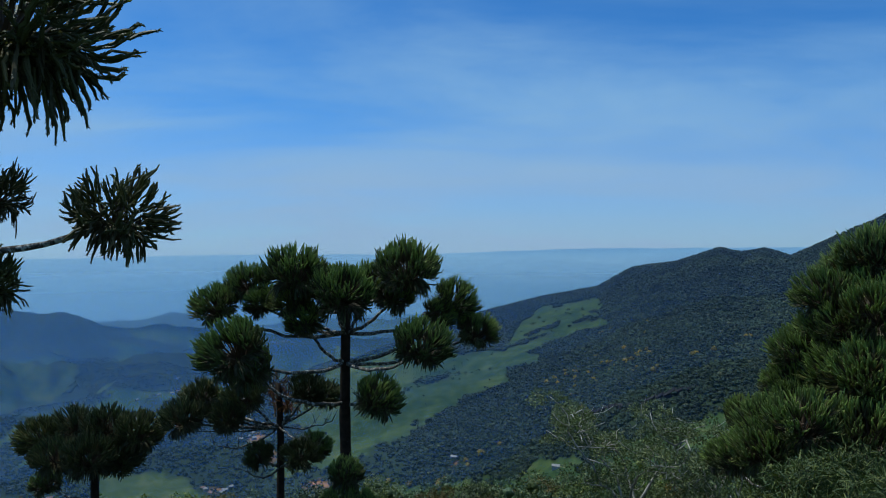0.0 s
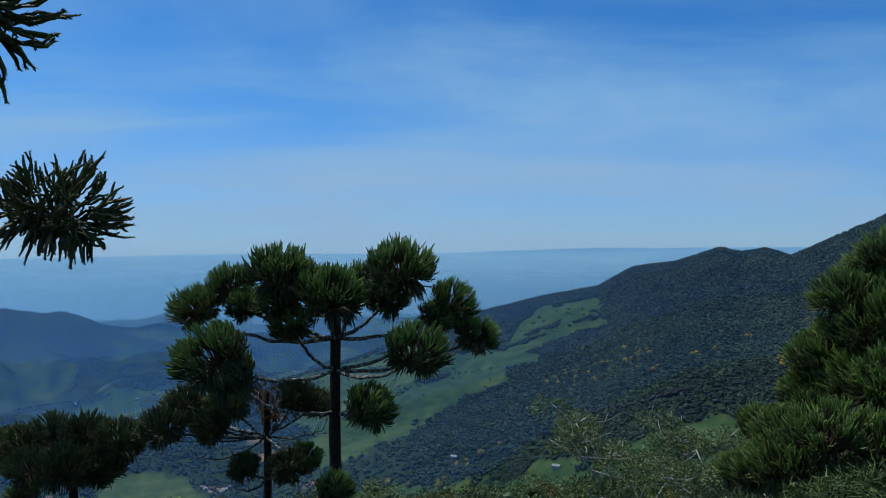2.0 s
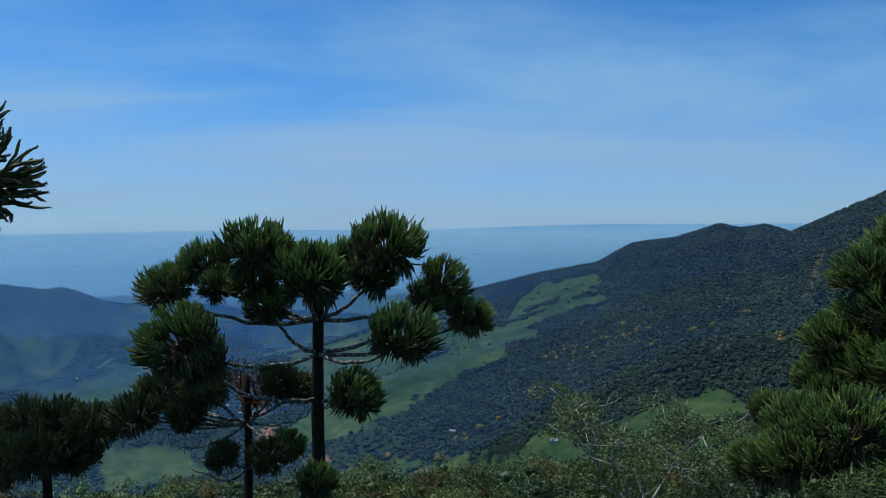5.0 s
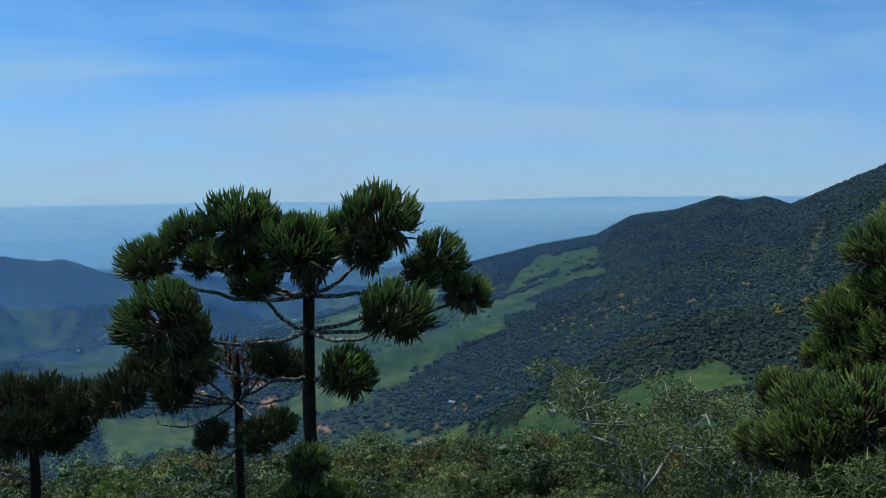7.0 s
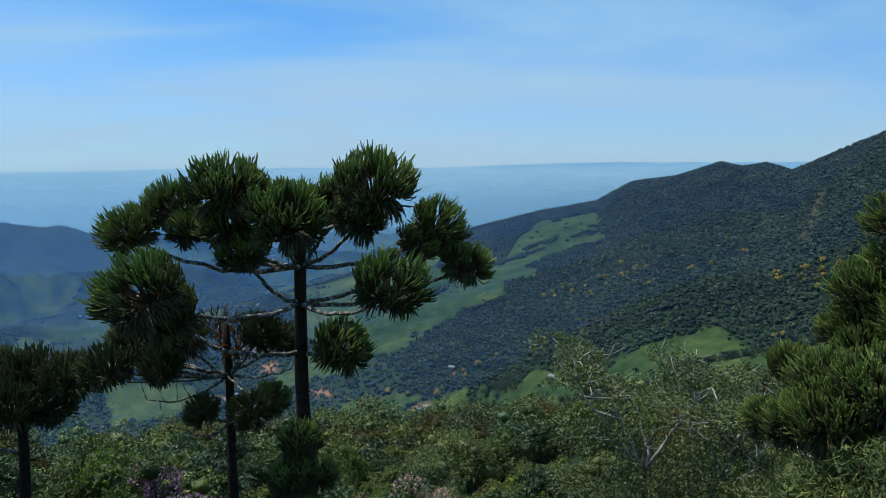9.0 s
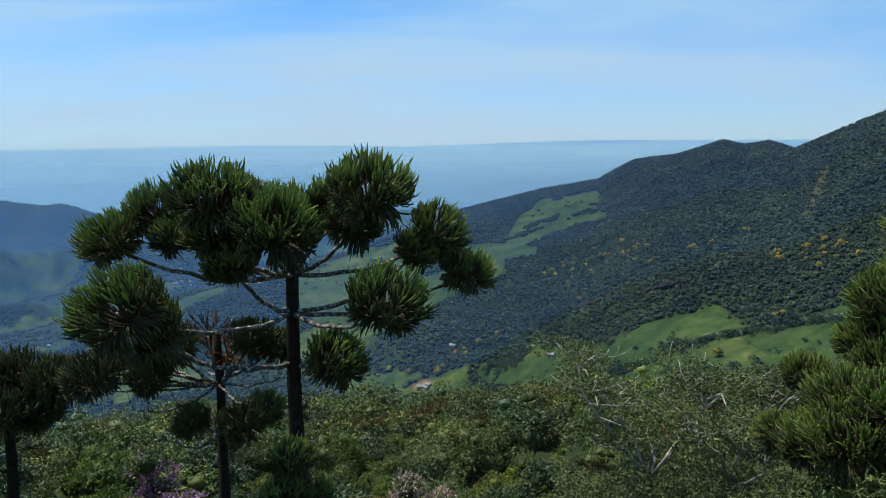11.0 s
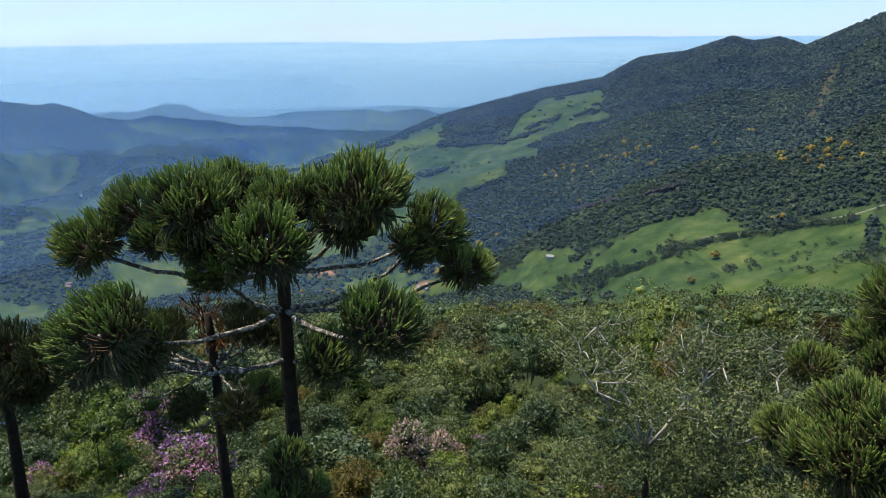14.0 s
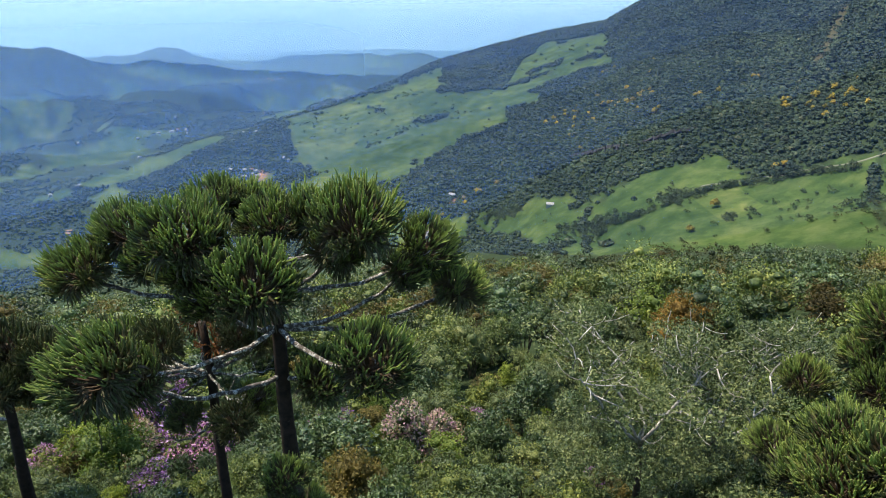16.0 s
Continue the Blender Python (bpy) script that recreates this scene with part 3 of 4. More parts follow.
def woods():
    rng = np.random.default_rng(5)
    fine = crown_shapes(6, 18, 3, -0.35)
    simple = crown_shapes(12, 9, 1, -0.1)

    def spread(n, r0, r1, a0=-35, a1=36):
        r = np.sqrt(rng.random(n) * (r1 * r1 - r0 * r0) + r0 * r0)
        a = np.radians(a0 + (a1 - a0) * rng.random(n))
        return EYE_X + r * np.sin(a), EYE_Y + r * np.cos(a)

    x1, y1 = spread(80000, 560, 2080, -3, 36)
    x2, y2 = spread(14000, 330, 1900, -35, -3)
    x, y = np.concatenate([x1, x2]), np.concatenate([y1, y2])
    az = np.degrees(np.arctan2(x - EYE_X, y - EYE_Y))
    r = np.hypot(x - EYE_X, y - EYE_Y)
    scar = np.minimum(np.abs((x - 555) * 0.843 - (y - 1040) * 0.538), 99)
    bare = (scar < 8) & (rng.random(len(x)) < 0.85) & (np.hypot(x - 555, y - 1040) < 150)
    keep = (~meadow_at(x, y) | (rng.random(len(x)) < 0.002)) & (r < np.interp(az, BEARING, CREST_R) + 60) & ~bare
    x, y, r = x[keep], y[keep], r[keep]
    size = 1.5 + 2.6 * rng.random(len(x)) ** 2.4 + 0.0007 * r
    sets = ((r < 850, simple, 0.85, 0.8), (r >= 850, simple, 0.9, 0.75))
    vs, fs, n = [], [], 0
    for sel, forms, grow, squat in sets:
        v, f = plant(x[sel], y[sel], size[sel] * grow, forms, rng, squat)
        vs.append(v)
        fs.append(f + n)
        n += len(v)
        v, f = ruffle(x[sel], y[sel], size[sel], rng, squat, 16 if squat == 0.8 else 9, 0.6 if squat == 0.8 else 0.8)
        vs.append(v)
        fs.append(f + n)
        n += len(v)
    me = mesh_of("forest", np.vstack(vs), np.vstack(fs), woods_leaf, False)
    tagged(new("forest", me), "dense dark green subtropical forest covering the mountain slope", "forest", kind="stuff")

    hx, hy = spread(26000, 1250, 2600, -37, -4)
    keep = ~meadow_at(hx, hy) & (fbm(hx, hy, 170, 3, 57) > 0.42)
    v, f = plant(hx[keep], hy[keep], 2.0 + 2.2 * rng.random(keep.sum()) ** 1.5, simple, rng, 0.8)
    tagged(new("valley_woods", mesh_of("valley_woods", v, f, woods_leaf)), "patches of woodland on the hazy valley floor", "forest", kind="stuff")

    spots = [(408, 938, 2, 3), (268, 896, 3, 6), (271, 1053, 9, 24), (283, 1021, 7, 16), (204, 1092, 9, 26), (302, 1338, 3, 20), (381, 781, 4, 8), (337, 890, 3, 7), (404, 718, 9, 18), (383, 660, 4, 12),
             (299, 608, 3, 4), (197, 530, 1, 2), (234, 566, 1, 2), (64, 930, 3, 8), (38, 946, 4, 14), (-75, 949, 5, 9), (-6, 902, 5, 9), (394, 741, 6, 16), (-110, 930, 8, 60), (330, 1150, 6, 60), (250, 980, 8, 60)]
    fx = np.concatenate([a + s * rng.standard_normal(n) for a, b, n, s in spots])
    fy = np.concatenate([b + s * rng.standard_normal(n) for a, b, n, s in spots])
    grown = 2.5 + 2.2 * rng.random(len(fx))
    v, f = plant(fx, fy, grown * 0.7, fine, rng, 1.0, 0.6)
    v2, f2 = ruffle(fx, fy, grown, rng, 0.9, 40, 0.42)
    v, f = np.vstack([v, v2 + np.array((0, 0, 0.5))]), np.vstack([f, f2 + len(v)])
    tagged(new("flowering_trees", mesh_of("flowering_trees", v, f, yellow_leaf)), "yellow flowering trees scattered through the dark slope forest", "trees", kind="stuff")


woods()


def backdrop():
    """The far plain and its last low ridges, out at the edge of sight."""
    az = np.radians(np.linspace(-60, 60, 361))
    x, y = EYE_X + 4660 * np.sin(az), EYE_Y + 4660 * np.cos(az)
    deg = np.degrees(az)
    top = -30 + 46 * smooth(-4, 14, deg) + 14 * (fbm(deg, deg * 0, 5.0, 4, 71) - 0.5) - 26 * smooth(-18, -34, deg)
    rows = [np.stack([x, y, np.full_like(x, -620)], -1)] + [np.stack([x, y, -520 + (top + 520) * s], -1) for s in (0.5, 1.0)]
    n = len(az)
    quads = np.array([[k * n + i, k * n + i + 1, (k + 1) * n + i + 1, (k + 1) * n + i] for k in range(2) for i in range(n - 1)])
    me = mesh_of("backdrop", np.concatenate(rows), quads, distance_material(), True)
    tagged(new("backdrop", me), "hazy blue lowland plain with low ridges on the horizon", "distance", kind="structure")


backdrop()


def mist():
    """Tinted upright sheets added to imitate thin haze across the valley, one behind the other."""
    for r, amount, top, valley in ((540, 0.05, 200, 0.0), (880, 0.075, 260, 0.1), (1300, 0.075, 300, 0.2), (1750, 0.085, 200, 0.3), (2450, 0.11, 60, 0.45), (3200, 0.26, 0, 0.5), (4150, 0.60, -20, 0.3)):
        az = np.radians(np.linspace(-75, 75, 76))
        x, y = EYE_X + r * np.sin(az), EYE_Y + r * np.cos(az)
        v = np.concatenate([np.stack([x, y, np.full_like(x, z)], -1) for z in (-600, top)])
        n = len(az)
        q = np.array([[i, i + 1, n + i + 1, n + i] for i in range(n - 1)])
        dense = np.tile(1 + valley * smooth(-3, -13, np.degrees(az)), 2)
        # haze colour painted into the sheets: paler far off, bluer nearer
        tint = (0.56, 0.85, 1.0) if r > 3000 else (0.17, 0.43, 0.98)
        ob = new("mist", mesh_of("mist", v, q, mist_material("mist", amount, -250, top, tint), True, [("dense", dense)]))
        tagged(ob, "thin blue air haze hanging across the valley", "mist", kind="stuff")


mist()


def cliffs():
    """Dark ledges of bare rock that cross the wooded slope."""
    rng = np.random.default_rng(12)
    for line, tall in ((((161, 907), (194, 852), (219, 794)), 8), (((221, 796), (249, 770), (279, 760)), 8)):
        p = np.array(line, float)
        t = np.linspace(0, len(p) - 1.001, 40)
        k = t.astype(int)
        xy = p[k] + (p[k + 1] - p[k]) * (t - k)[:, None] + 1.6 * rng.standard_normal((40, 2))
        z = terrain(xy[:, 0], xy[:, 1])
        rows = []
        for s, out in ((-0.4, 0.0), (0.35, 0.6), (0.7, -0.5), (1.0, 0.8)):
            rows.append(np.stack([xy[:, 0] + out * 0.4, xy[:, 1] + out, z + tall * s * (0.8 + 0.4 * rng.random(40)) * np.sin(np.linspace(0.25, 2.9, 40))], -1))
        v = np.concatenate(rows)
        q = np.array([[a * 40 + i, a * 40 + i + 1, a * 40 + 41 + i, a * 40 + 40 + i] for a in range(3) for i in range(39)])
        tagged(new("cliff", mesh_of("cliff", v, q, rock)), "dark weathered rock ledge crossing the forested slope", "cliff")


cliffs()


def house(x, y, turn, size, roof_mat, label):
    """A small farmhouse: walls, pitched roof, door and windows."""
    w, d, h = size
    ob = tagged(new("house"), label, "house", "valley houses")
    ob.matrix_basis = pose(x, y, float(terrain(x, y)) + 0.2, 0, 0, turn)

    def block(x0, x1, y0, y1, z0, z1):
        v = [(a, b, c) for c in (z0, z1) for b in (y0, y1) for a in (x0, x1)]
        return v, np.array([(0, 2, 3, 1), (4, 5, 7, 6), (0, 1, 5, 4), (2, 6, 7, 3), (0, 4, 6, 2), (1, 3, 7, 5)])

    v, q = block(-w / 2, w / 2, -d / 2, d / 2, -2.5, h)
    v = v + [(-w / 2, 0, h + d * 0.3), (w / 2, 0, h + d * 0.3)]
    part("wall", mesh_of("wall", v, [q, np.array([(4, 6, 8), (5, 9, 7)])], plaster), ob)
    e = 0.5
    rv = [(sx * (w / 2 + e), sy * (d / 2 + e), h - e * 0.3 + k) for k in (0, 0.22) for sy in (-1, 1) for sx in (-1, 1)]
    rv += [(sx * (w / 2 + e), 0, h + d * 0.3 + 0.05 + k) for k in (0, 0.22) for sx in (-1, 1)]
    rq = np.array([(4, 5, 11, 10), (7, 6, 10, 11), (0, 8, 9, 1), (3, 9, 8, 2), (0, 1, 5, 4), (2, 6, 7, 3), (0, 4, 10, 8), (2, 8, 10, 6), (1, 9, 11, 5), (3, 7, 11, 9)])
    part("roof", mesh_of("roof", rv, rq, roof_mat), ob)
    v, q = block(-0.5, 0.5, -d / 2 - 0.06, -d / 2 + 0.02, 0, 2.1)
    part("door", mesh_of("door", v, q, dark_opening), ob)
    for wx in (-w * 0.32, w * 0.32):
        v, q = block(wx - 0.6, wx + 0.6, -d / 2 - 0.06, -d / 2 + 0.02, 1.0, 2.1)
        part("window", mesh_of("window", v, q, dark_opening), ob)


def village():
    rng = np.random.default_rng(31)
    for cx, cy, n, spread in ((-372, 1305, 7, 20), (-300, 1362, 2, 18), (-26, 885, 3, 12), (-348, 1076, 6, 16), (13, 957, 1, 1), (122, 758, 1, 1), (-648, 1051, 2, 40), (-700, 1180, 2, 40), (-421, 1555, 2, 12), (-640, 1760, 4, 30), (-715, 3000, 8, 90), (-420, 1900, 5, 70), (-760, 1650, 5, 90)):
        for k in range(n):
            pale = rng.random() < 0.75
            x, y = cx + spread * rng.standard_normal(), cy + spread * rng.standard_normal()
            size = (5.5 + 4 * rng.random(), 5 + 1.5 * rng.random(), 2.6 + 0.5 * rng.random())
            house(x, y, float(rng.random() * 180), size, roof_pale if pale else roof_clay, "small white valley house with a pale sheet roof" if pale else "small white valley house with a red clay roof")


village()


# ---------------------------------------------------------------- araucaria pines
def pine_twig(pile, line, thick, rng, spikes, value, sides=3, long=1.0):
    """One leafy shoot along a bent line, bristling with short pointed leaves."""
    steps = len(line)
    s = np.linspace(0, 1, steps)
    v, q, caps = tube(line, thick * np.interp(s, (0, 0.4, 0.85, 1), (0.45, 0.8, 1.0, 0.35)), sides, rng, 0.3)
    # brown root to green tip; the head's shaded heart is painted into this tone
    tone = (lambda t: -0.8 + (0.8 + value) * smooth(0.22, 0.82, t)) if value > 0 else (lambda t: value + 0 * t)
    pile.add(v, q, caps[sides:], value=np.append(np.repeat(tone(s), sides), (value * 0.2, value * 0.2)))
    t = 0.999 - 0.88 * (1 - (np.arange(spikes) + rng.random(spikes)) / spikes) ** 1.35
    k = np.minimum((t * (steps - 1)).astype(int), steps - 2)
    fr = (t * (steps - 1) - k)[:, None]
    at = line[k] * (1 - fr) + line[k + 1] * fr
    ax = line[k + 1] - line[k]
    ax /= np.linalg.norm(ax, axis=1)[:, None] + 1e-9
    out = rng.standard_normal((spikes, 3))
    out -= ax * (out * ax).sum(1)[:, None]
    out /= np.linalg.norm(out, axis=1)[:, None] + 1e-9
    side = np.cross(ax, out)
    h = thick * 1.05 * long * (0.8 + 0.4 * rng.random((spikes, 1)))
    w = h * 0.5 / long
    root = at + out * thick * 0.3
    v = np.stack([root - side * w, root + side * w, root + out * h * 0.8 + ax * h], 1).reshape(-1, 3)
    pile.add(v, np.arange(len(v)).reshape(-1, 3), value=np.repeat(tone(t), 3))


def pine_tuft_mesh(name, seed, mat, sprays=64, each=13, thick=0.0225, spikes=14, hang=1.0, uneven=0.07, skirt=0.30, sides=4, steps=6, long=0.9, ball=0.0, fade=1.0, tall=0.80):
    """A head of leafy shoots, 1 m in radius: sprays of shoots that fan out and hook upwards over a domed cap, and a ragged skirt of older ones that hang."""
    rng = np.random.default_rng(seed)
    pile = Pile()
    s = np.linspace(0, 1, steps)[:, None]
    dome = int(sprays * (1 - skirt))
    for k in range(sprays):
        low = k >= dome
        up = -0.25 - 0.65 * rng.random() if low else 0.97 - (1.18 + 0.4 * ball) * (k + 0.5) / dome + 0.05 * rng.standard_normal()
        up = max(-0.95, min(0.98, up))
        turn = k * 2.39996 + 0.35 * rng.standard_normal()
        flat = math.sqrt(1 - up * up)
        way = np.array((math.cos(turn) * flat, math.sin(turn) * flat, up))
        reach = 0.90 + uneven * rng.standard_normal()
        root = np.array((0, 0, -0.50 + 0.12 * up)) + 0.10 * way
        fork = way * np.array((0.46, 0.46, 0.36)) + np.array((0, 0, -0.24))
        tip = way * np.array((1.0, 1.0, tall)) * reach
        if low:
            fork = np.array((way[0] * 0.35, way[1] * 0.35, -0.40))
            tip = np.array((way[0] * 0.75, way[1] * 0.75, -0.48 - 0.30 * hang * rng.random()))
        pile.add(*tube(arc(root, fork, 0.03, 4), (0.034, 0.03, 0.026, 0.022), 4), value=-1.0)
        # upper sprays painted lighter, as tops that the sun reaches
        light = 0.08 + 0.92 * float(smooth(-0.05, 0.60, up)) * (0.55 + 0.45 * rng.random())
        for _ in range(each):
            side = rng.standard_normal(3) * (0.135 + 0.06 * ball)
            end = tip + side - way * float(side @ way) * 0.7 + way * 0.05 * rng.standard_normal()
            start = fork + 0.10 * (end - fork) * rng.random() + 0.03 * rng.standard_normal(3)
            if low:
                end[2] -= 0.14 * hang * rng.random()
                bend = np.array((end[0] * 0.85, end[1] * 0.85, start[2] - 0.02))
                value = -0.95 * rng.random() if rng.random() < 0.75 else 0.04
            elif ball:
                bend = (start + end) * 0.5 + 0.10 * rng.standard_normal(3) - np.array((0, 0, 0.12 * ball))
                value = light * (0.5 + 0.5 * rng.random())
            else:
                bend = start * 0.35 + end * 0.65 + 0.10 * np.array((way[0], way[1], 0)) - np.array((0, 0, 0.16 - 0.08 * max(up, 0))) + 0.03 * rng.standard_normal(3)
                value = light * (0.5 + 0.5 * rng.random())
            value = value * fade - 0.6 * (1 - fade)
            line = start * (1 - s) ** 2 + 2 * bend * s * (1 - s) + end * s * s
            line[1:] += 0.010 * np.cumsum(rng.standard_normal((steps - 1, 3)), 0) * (1 + 1.2 * ball)
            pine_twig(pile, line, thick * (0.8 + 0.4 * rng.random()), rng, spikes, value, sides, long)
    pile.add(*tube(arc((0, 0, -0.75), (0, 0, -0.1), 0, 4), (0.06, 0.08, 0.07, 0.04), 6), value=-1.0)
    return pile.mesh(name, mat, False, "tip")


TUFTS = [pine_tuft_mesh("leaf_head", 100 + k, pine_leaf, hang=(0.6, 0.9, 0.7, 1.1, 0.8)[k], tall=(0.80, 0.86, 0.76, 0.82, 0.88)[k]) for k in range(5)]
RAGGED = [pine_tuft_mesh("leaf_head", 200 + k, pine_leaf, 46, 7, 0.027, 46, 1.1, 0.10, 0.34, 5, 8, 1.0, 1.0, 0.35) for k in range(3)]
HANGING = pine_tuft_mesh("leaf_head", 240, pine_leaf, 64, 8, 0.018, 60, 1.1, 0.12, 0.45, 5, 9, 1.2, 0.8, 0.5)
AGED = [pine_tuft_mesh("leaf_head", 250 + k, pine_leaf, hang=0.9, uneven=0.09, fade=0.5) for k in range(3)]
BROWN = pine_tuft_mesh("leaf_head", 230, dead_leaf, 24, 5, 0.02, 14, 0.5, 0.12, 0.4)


def pine(label, foot, lean, top, radius, heads, whorls, seed, ragged=False, sag=0.3, dead=(), swell=1.08, bare=(), aged=0.0):
    """An araucaria: trunk, boughs from whorls to leafy heads. Heads: x, y, z, radius."""
    rng = np.random.default_rng(seed)
    tree = tagged(new("araucaria_tree"), label, "tree", "araucaria pines")
    tree.location = foot
    o = np.array(foot, float)
    end = np.array((foot[0] + lean[0], foot[1] + lean[1], top), float)
    steps = 14
    s = np.linspace(0, 1, steps)[:, None]
    line = (end - o) * s + np.array((0.05, 0.03, 0)) * np.sin(s * 7 + seed) * s
    line[0, 2] -= 0.6
    rad = radius * (1.15 - 0.5 * s[:, 0])
    v, q, c = tube(line, rad, 12, rng, 0.16)
    part("trunk", mesh_of("trunk", v, [q, c], bark_pine, True), tree)
    for k, (x, y, z, r) in enumerate(heads):
        heart = np.array((x, y, z), float) - o
        zs = [w - o[2] for w in whorls]
        below = [w for w in zs if w < heart[2] - 0.25] or [min(zs)]
        start_z = min(below, key=lambda w: abs(w - (heart[2] - 1.1)))
        f = start_z / (end[2] - o[2])
        root = (end - o) * f
        goal = heart - np.array((0, 0, 0.32 * r))
        span = np.linalg.norm(goal - root)
        line = arc(root, goal, min(sag * span * 0.33, 0.55), 10, (0.05 * rng.standard_normal(), 0.05 * rng.standard_normal(), 0))
        line[1:-1] += 0.02 * rng.standard_normal((8, 3))
        v, q, c = tube(line, np.linspace(0.050, 0.027, 10) * (radius / 0.16) ** 0.5, 7, rng, 0.25)
        bough = part("bough", mesh_of("bough", v, [q, c], bark_branch, True), tree, "lichen-spotted grey bough")
        me = BROWN if k in dead else HANGING if r > 0.9 else (RAGGED if ragged else TUFTS)[int(rng.integers(0, 3 if ragged else 5))]
        if aged > ((k * 7) % 10) / 10 and me in TUFTS:
            me = AGED[k % 3]
        off = goal - (end - o) * goal[2] / (end[2] - o[2])
        tip = Vector((off[0], off[1], 0)).normalized() * (0.1 if ragged or np.hypot(off[0], off[1]) < 0.7 else 0.38)
        lean_out = Vector((0, 0, 1)).rotation_difference(Vector((tip[0], tip[1], 1))).to_matrix().to_4x4()
        size = r * swell
        m = Matrix.Translation(Vector(heart) - Vector((0, 0, 0 if ragged else 0.11 * size))) @ lean_out @ pose(0, 0, 0, float(rng.normal(0, 7)), float(rng.normal(0, 7)), float(rng.random() * 360)) @ Matrix.Diagonal((size, size, size, 1))
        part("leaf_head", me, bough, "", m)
    for x, y, z in bare:
        goal = np.array((x, y, z), float) - o
        f = (min(whorls, key=lambda w: abs(w - z)) - o[2]) / (end[2] - o[2])
        line = arc((end - o) * f, goal, 0.12, 9, 0.06 * rng.standard_normal(3))
        line[1:] += 0.02 * rng.standard_normal((8, 3))
        pile = Pile()
        pile.add(*tube(line, np.linspace(0.034, 0.012, 9), 6, rng, 0.25))
        for j in (4, 5, 6, 7, 8):
            way = (goal / np.linalg.norm(goal) + 0.7 * rng.standard_normal(3)) * (0.2 + 0.3 * rng.random())
            pile.add(*tube(arc(line[j], line[j] + way, 0.04, 4), (0.012, 0.010, 0.008, 0.004), 4))
        part("bare_bough", pile.mesh("bare_bough", bark_branch, True), tree, "leafless broken bough")
    return tree


HEADS_A = [(-3.45, 16.4, 7.62, 0.66), (-3.60, 16.7, 6.95, 0.52), (-0.87, 17.0, 7.68, 0.72), (-1.2, 17.4, 7.0, 0.5), (0.37, 18.0, 6.79, 0.56), (0.9, 18.0, 6.02, 0.5),
           (-0.43, 15.3, 6.05, 0.62), (-4.62, 15.1, 5.98, 0.70), (-4.94, 17.6, 7.26, 0.54), (-5.61, 17.0, 6.75, 0.54), (-2.22, 15.6, 7.20, 0.66), (-1.58, 17.4, 4.41, 0.56), (-0.05, 17.7, 6.45, 0.42), (-3.3, 16.6, 6.42, 0.46), (-4.5, 17.3, 6.80, 0.44), (-4.35, 15.6, 5.45, 0.52),
           (-3.83, 19.0, 7.32, 0.58), (-2.60, 18.4, 7.15, 0.58), (-1.70, 18.6, 7.20, 0.62), (-3.1, 19.4, 7.15, 0.55)]
pine("tall araucaria pine with a flat candelabra crown of leafy heads", (-2.35, 17.7, -1.6), (-0.2, 0.2), 7.0, 0.17, HEADS_A, (4.1, 5.1, 5.85, 6.4), 1, swell=1.15)
HEADS_B = [(-3.77, 19.6, 4.17, 0.55), (-5.47, 19.2, 4.1, 0.6), (-4.97, 20.2, 4.22, 0.5), (-7.08, 18.9, 3.57, 0.62), (-6.65, 20.3, 3.62, 0.55),
           (-5.01, 18.9, 2.5, 0.42), (-3.79, 18.5, 2.64, 0.5), (-3.5, 19.5, 2.58, 0.42), (-4.41, 19.9, 3.79, 0.5), (-6.84, 19.6, 4.0, 0.55), (-5.8, 18.8, 3.6, 0.5), (-3.23, 19.6, 4.0, 0.45)]
pine("slimmer araucaria pine with sparse lower heads", (-4.3, 19.1, -2.4), (-0.4, 0.7), 4.2, 0.125, HEADS_B, (1.9, 3.0, 3.3), 2, sag=0.15, dead=(2, 8), aged=0.8, bare=((-6.7, 19.0, 3.05), (-3.1, 19.6, 3.15), (-6.1, 18.7, 2.7), (-5.9, 20.1, 2.95), (-3.6, 18.6, 2.9), (-5.3, 18.4, 2.2)))
HEADS_C = [(-12.8, 22.0, 2.23, 0.6), (-11.91, 22.5, 2.46, 0.6), (-10.58, 22.0, 2.59, 0.62), (-9.29, 21.5, 2.54, 0.6), (-10.51, 20.8, 1.96, 0.62), (-11.71, 21.0, 1.9, 0.55),
           (-9.9, 21.5, 1.75, 0.55), (-12.82, 22.5, 0.55, 0.4)]
pine("low araucaria pine with a dense flat crown", (-11.0, 21.9, -4.0), (0.0, 0.1), 1.9, 0.16, HEADS_C, (0.2, 1.0), 3, swell=1.3, aged=0.9)
HEADS_D = [(10.47, 17.0, 8.01, 0.8), (9.34, 17.2, 7.04, 0.72), (8.92, 17.6, 5.59, 0.7), (9.51, 16.4, 6.42, 0.7), (9.8, 15.6, 6.75, 0.8), (9.18, 15.2, 5.43, 0.8),
           (7.87, 18.3, 3.84, 0.5), (8.48, 17.0, 4.44, 0.5), (10.14, 17.5, 7.59, 0.75), (10.48, 16.8, 7.2, 0.8), (9.49, 17.6, 6.02, 0.75), (10.1, 16.4, 5.82, 0.8), (9.22, 16.6, 5.26, 0.7), (8.56, 17.6, 4.81, 0.55), (11.23, 17.0, 8.15, 0.8), (10.83, 16.0, 5.94, 0.85)]
pine("bushy araucaria pine with heads down its whole height", (10.6, 16.9, -0.6), (0.0, 0.0), 8.0, 0.18, HEADS_D, (3.2, 4.4, 5.4, 6.5), 4, sag=0.2)
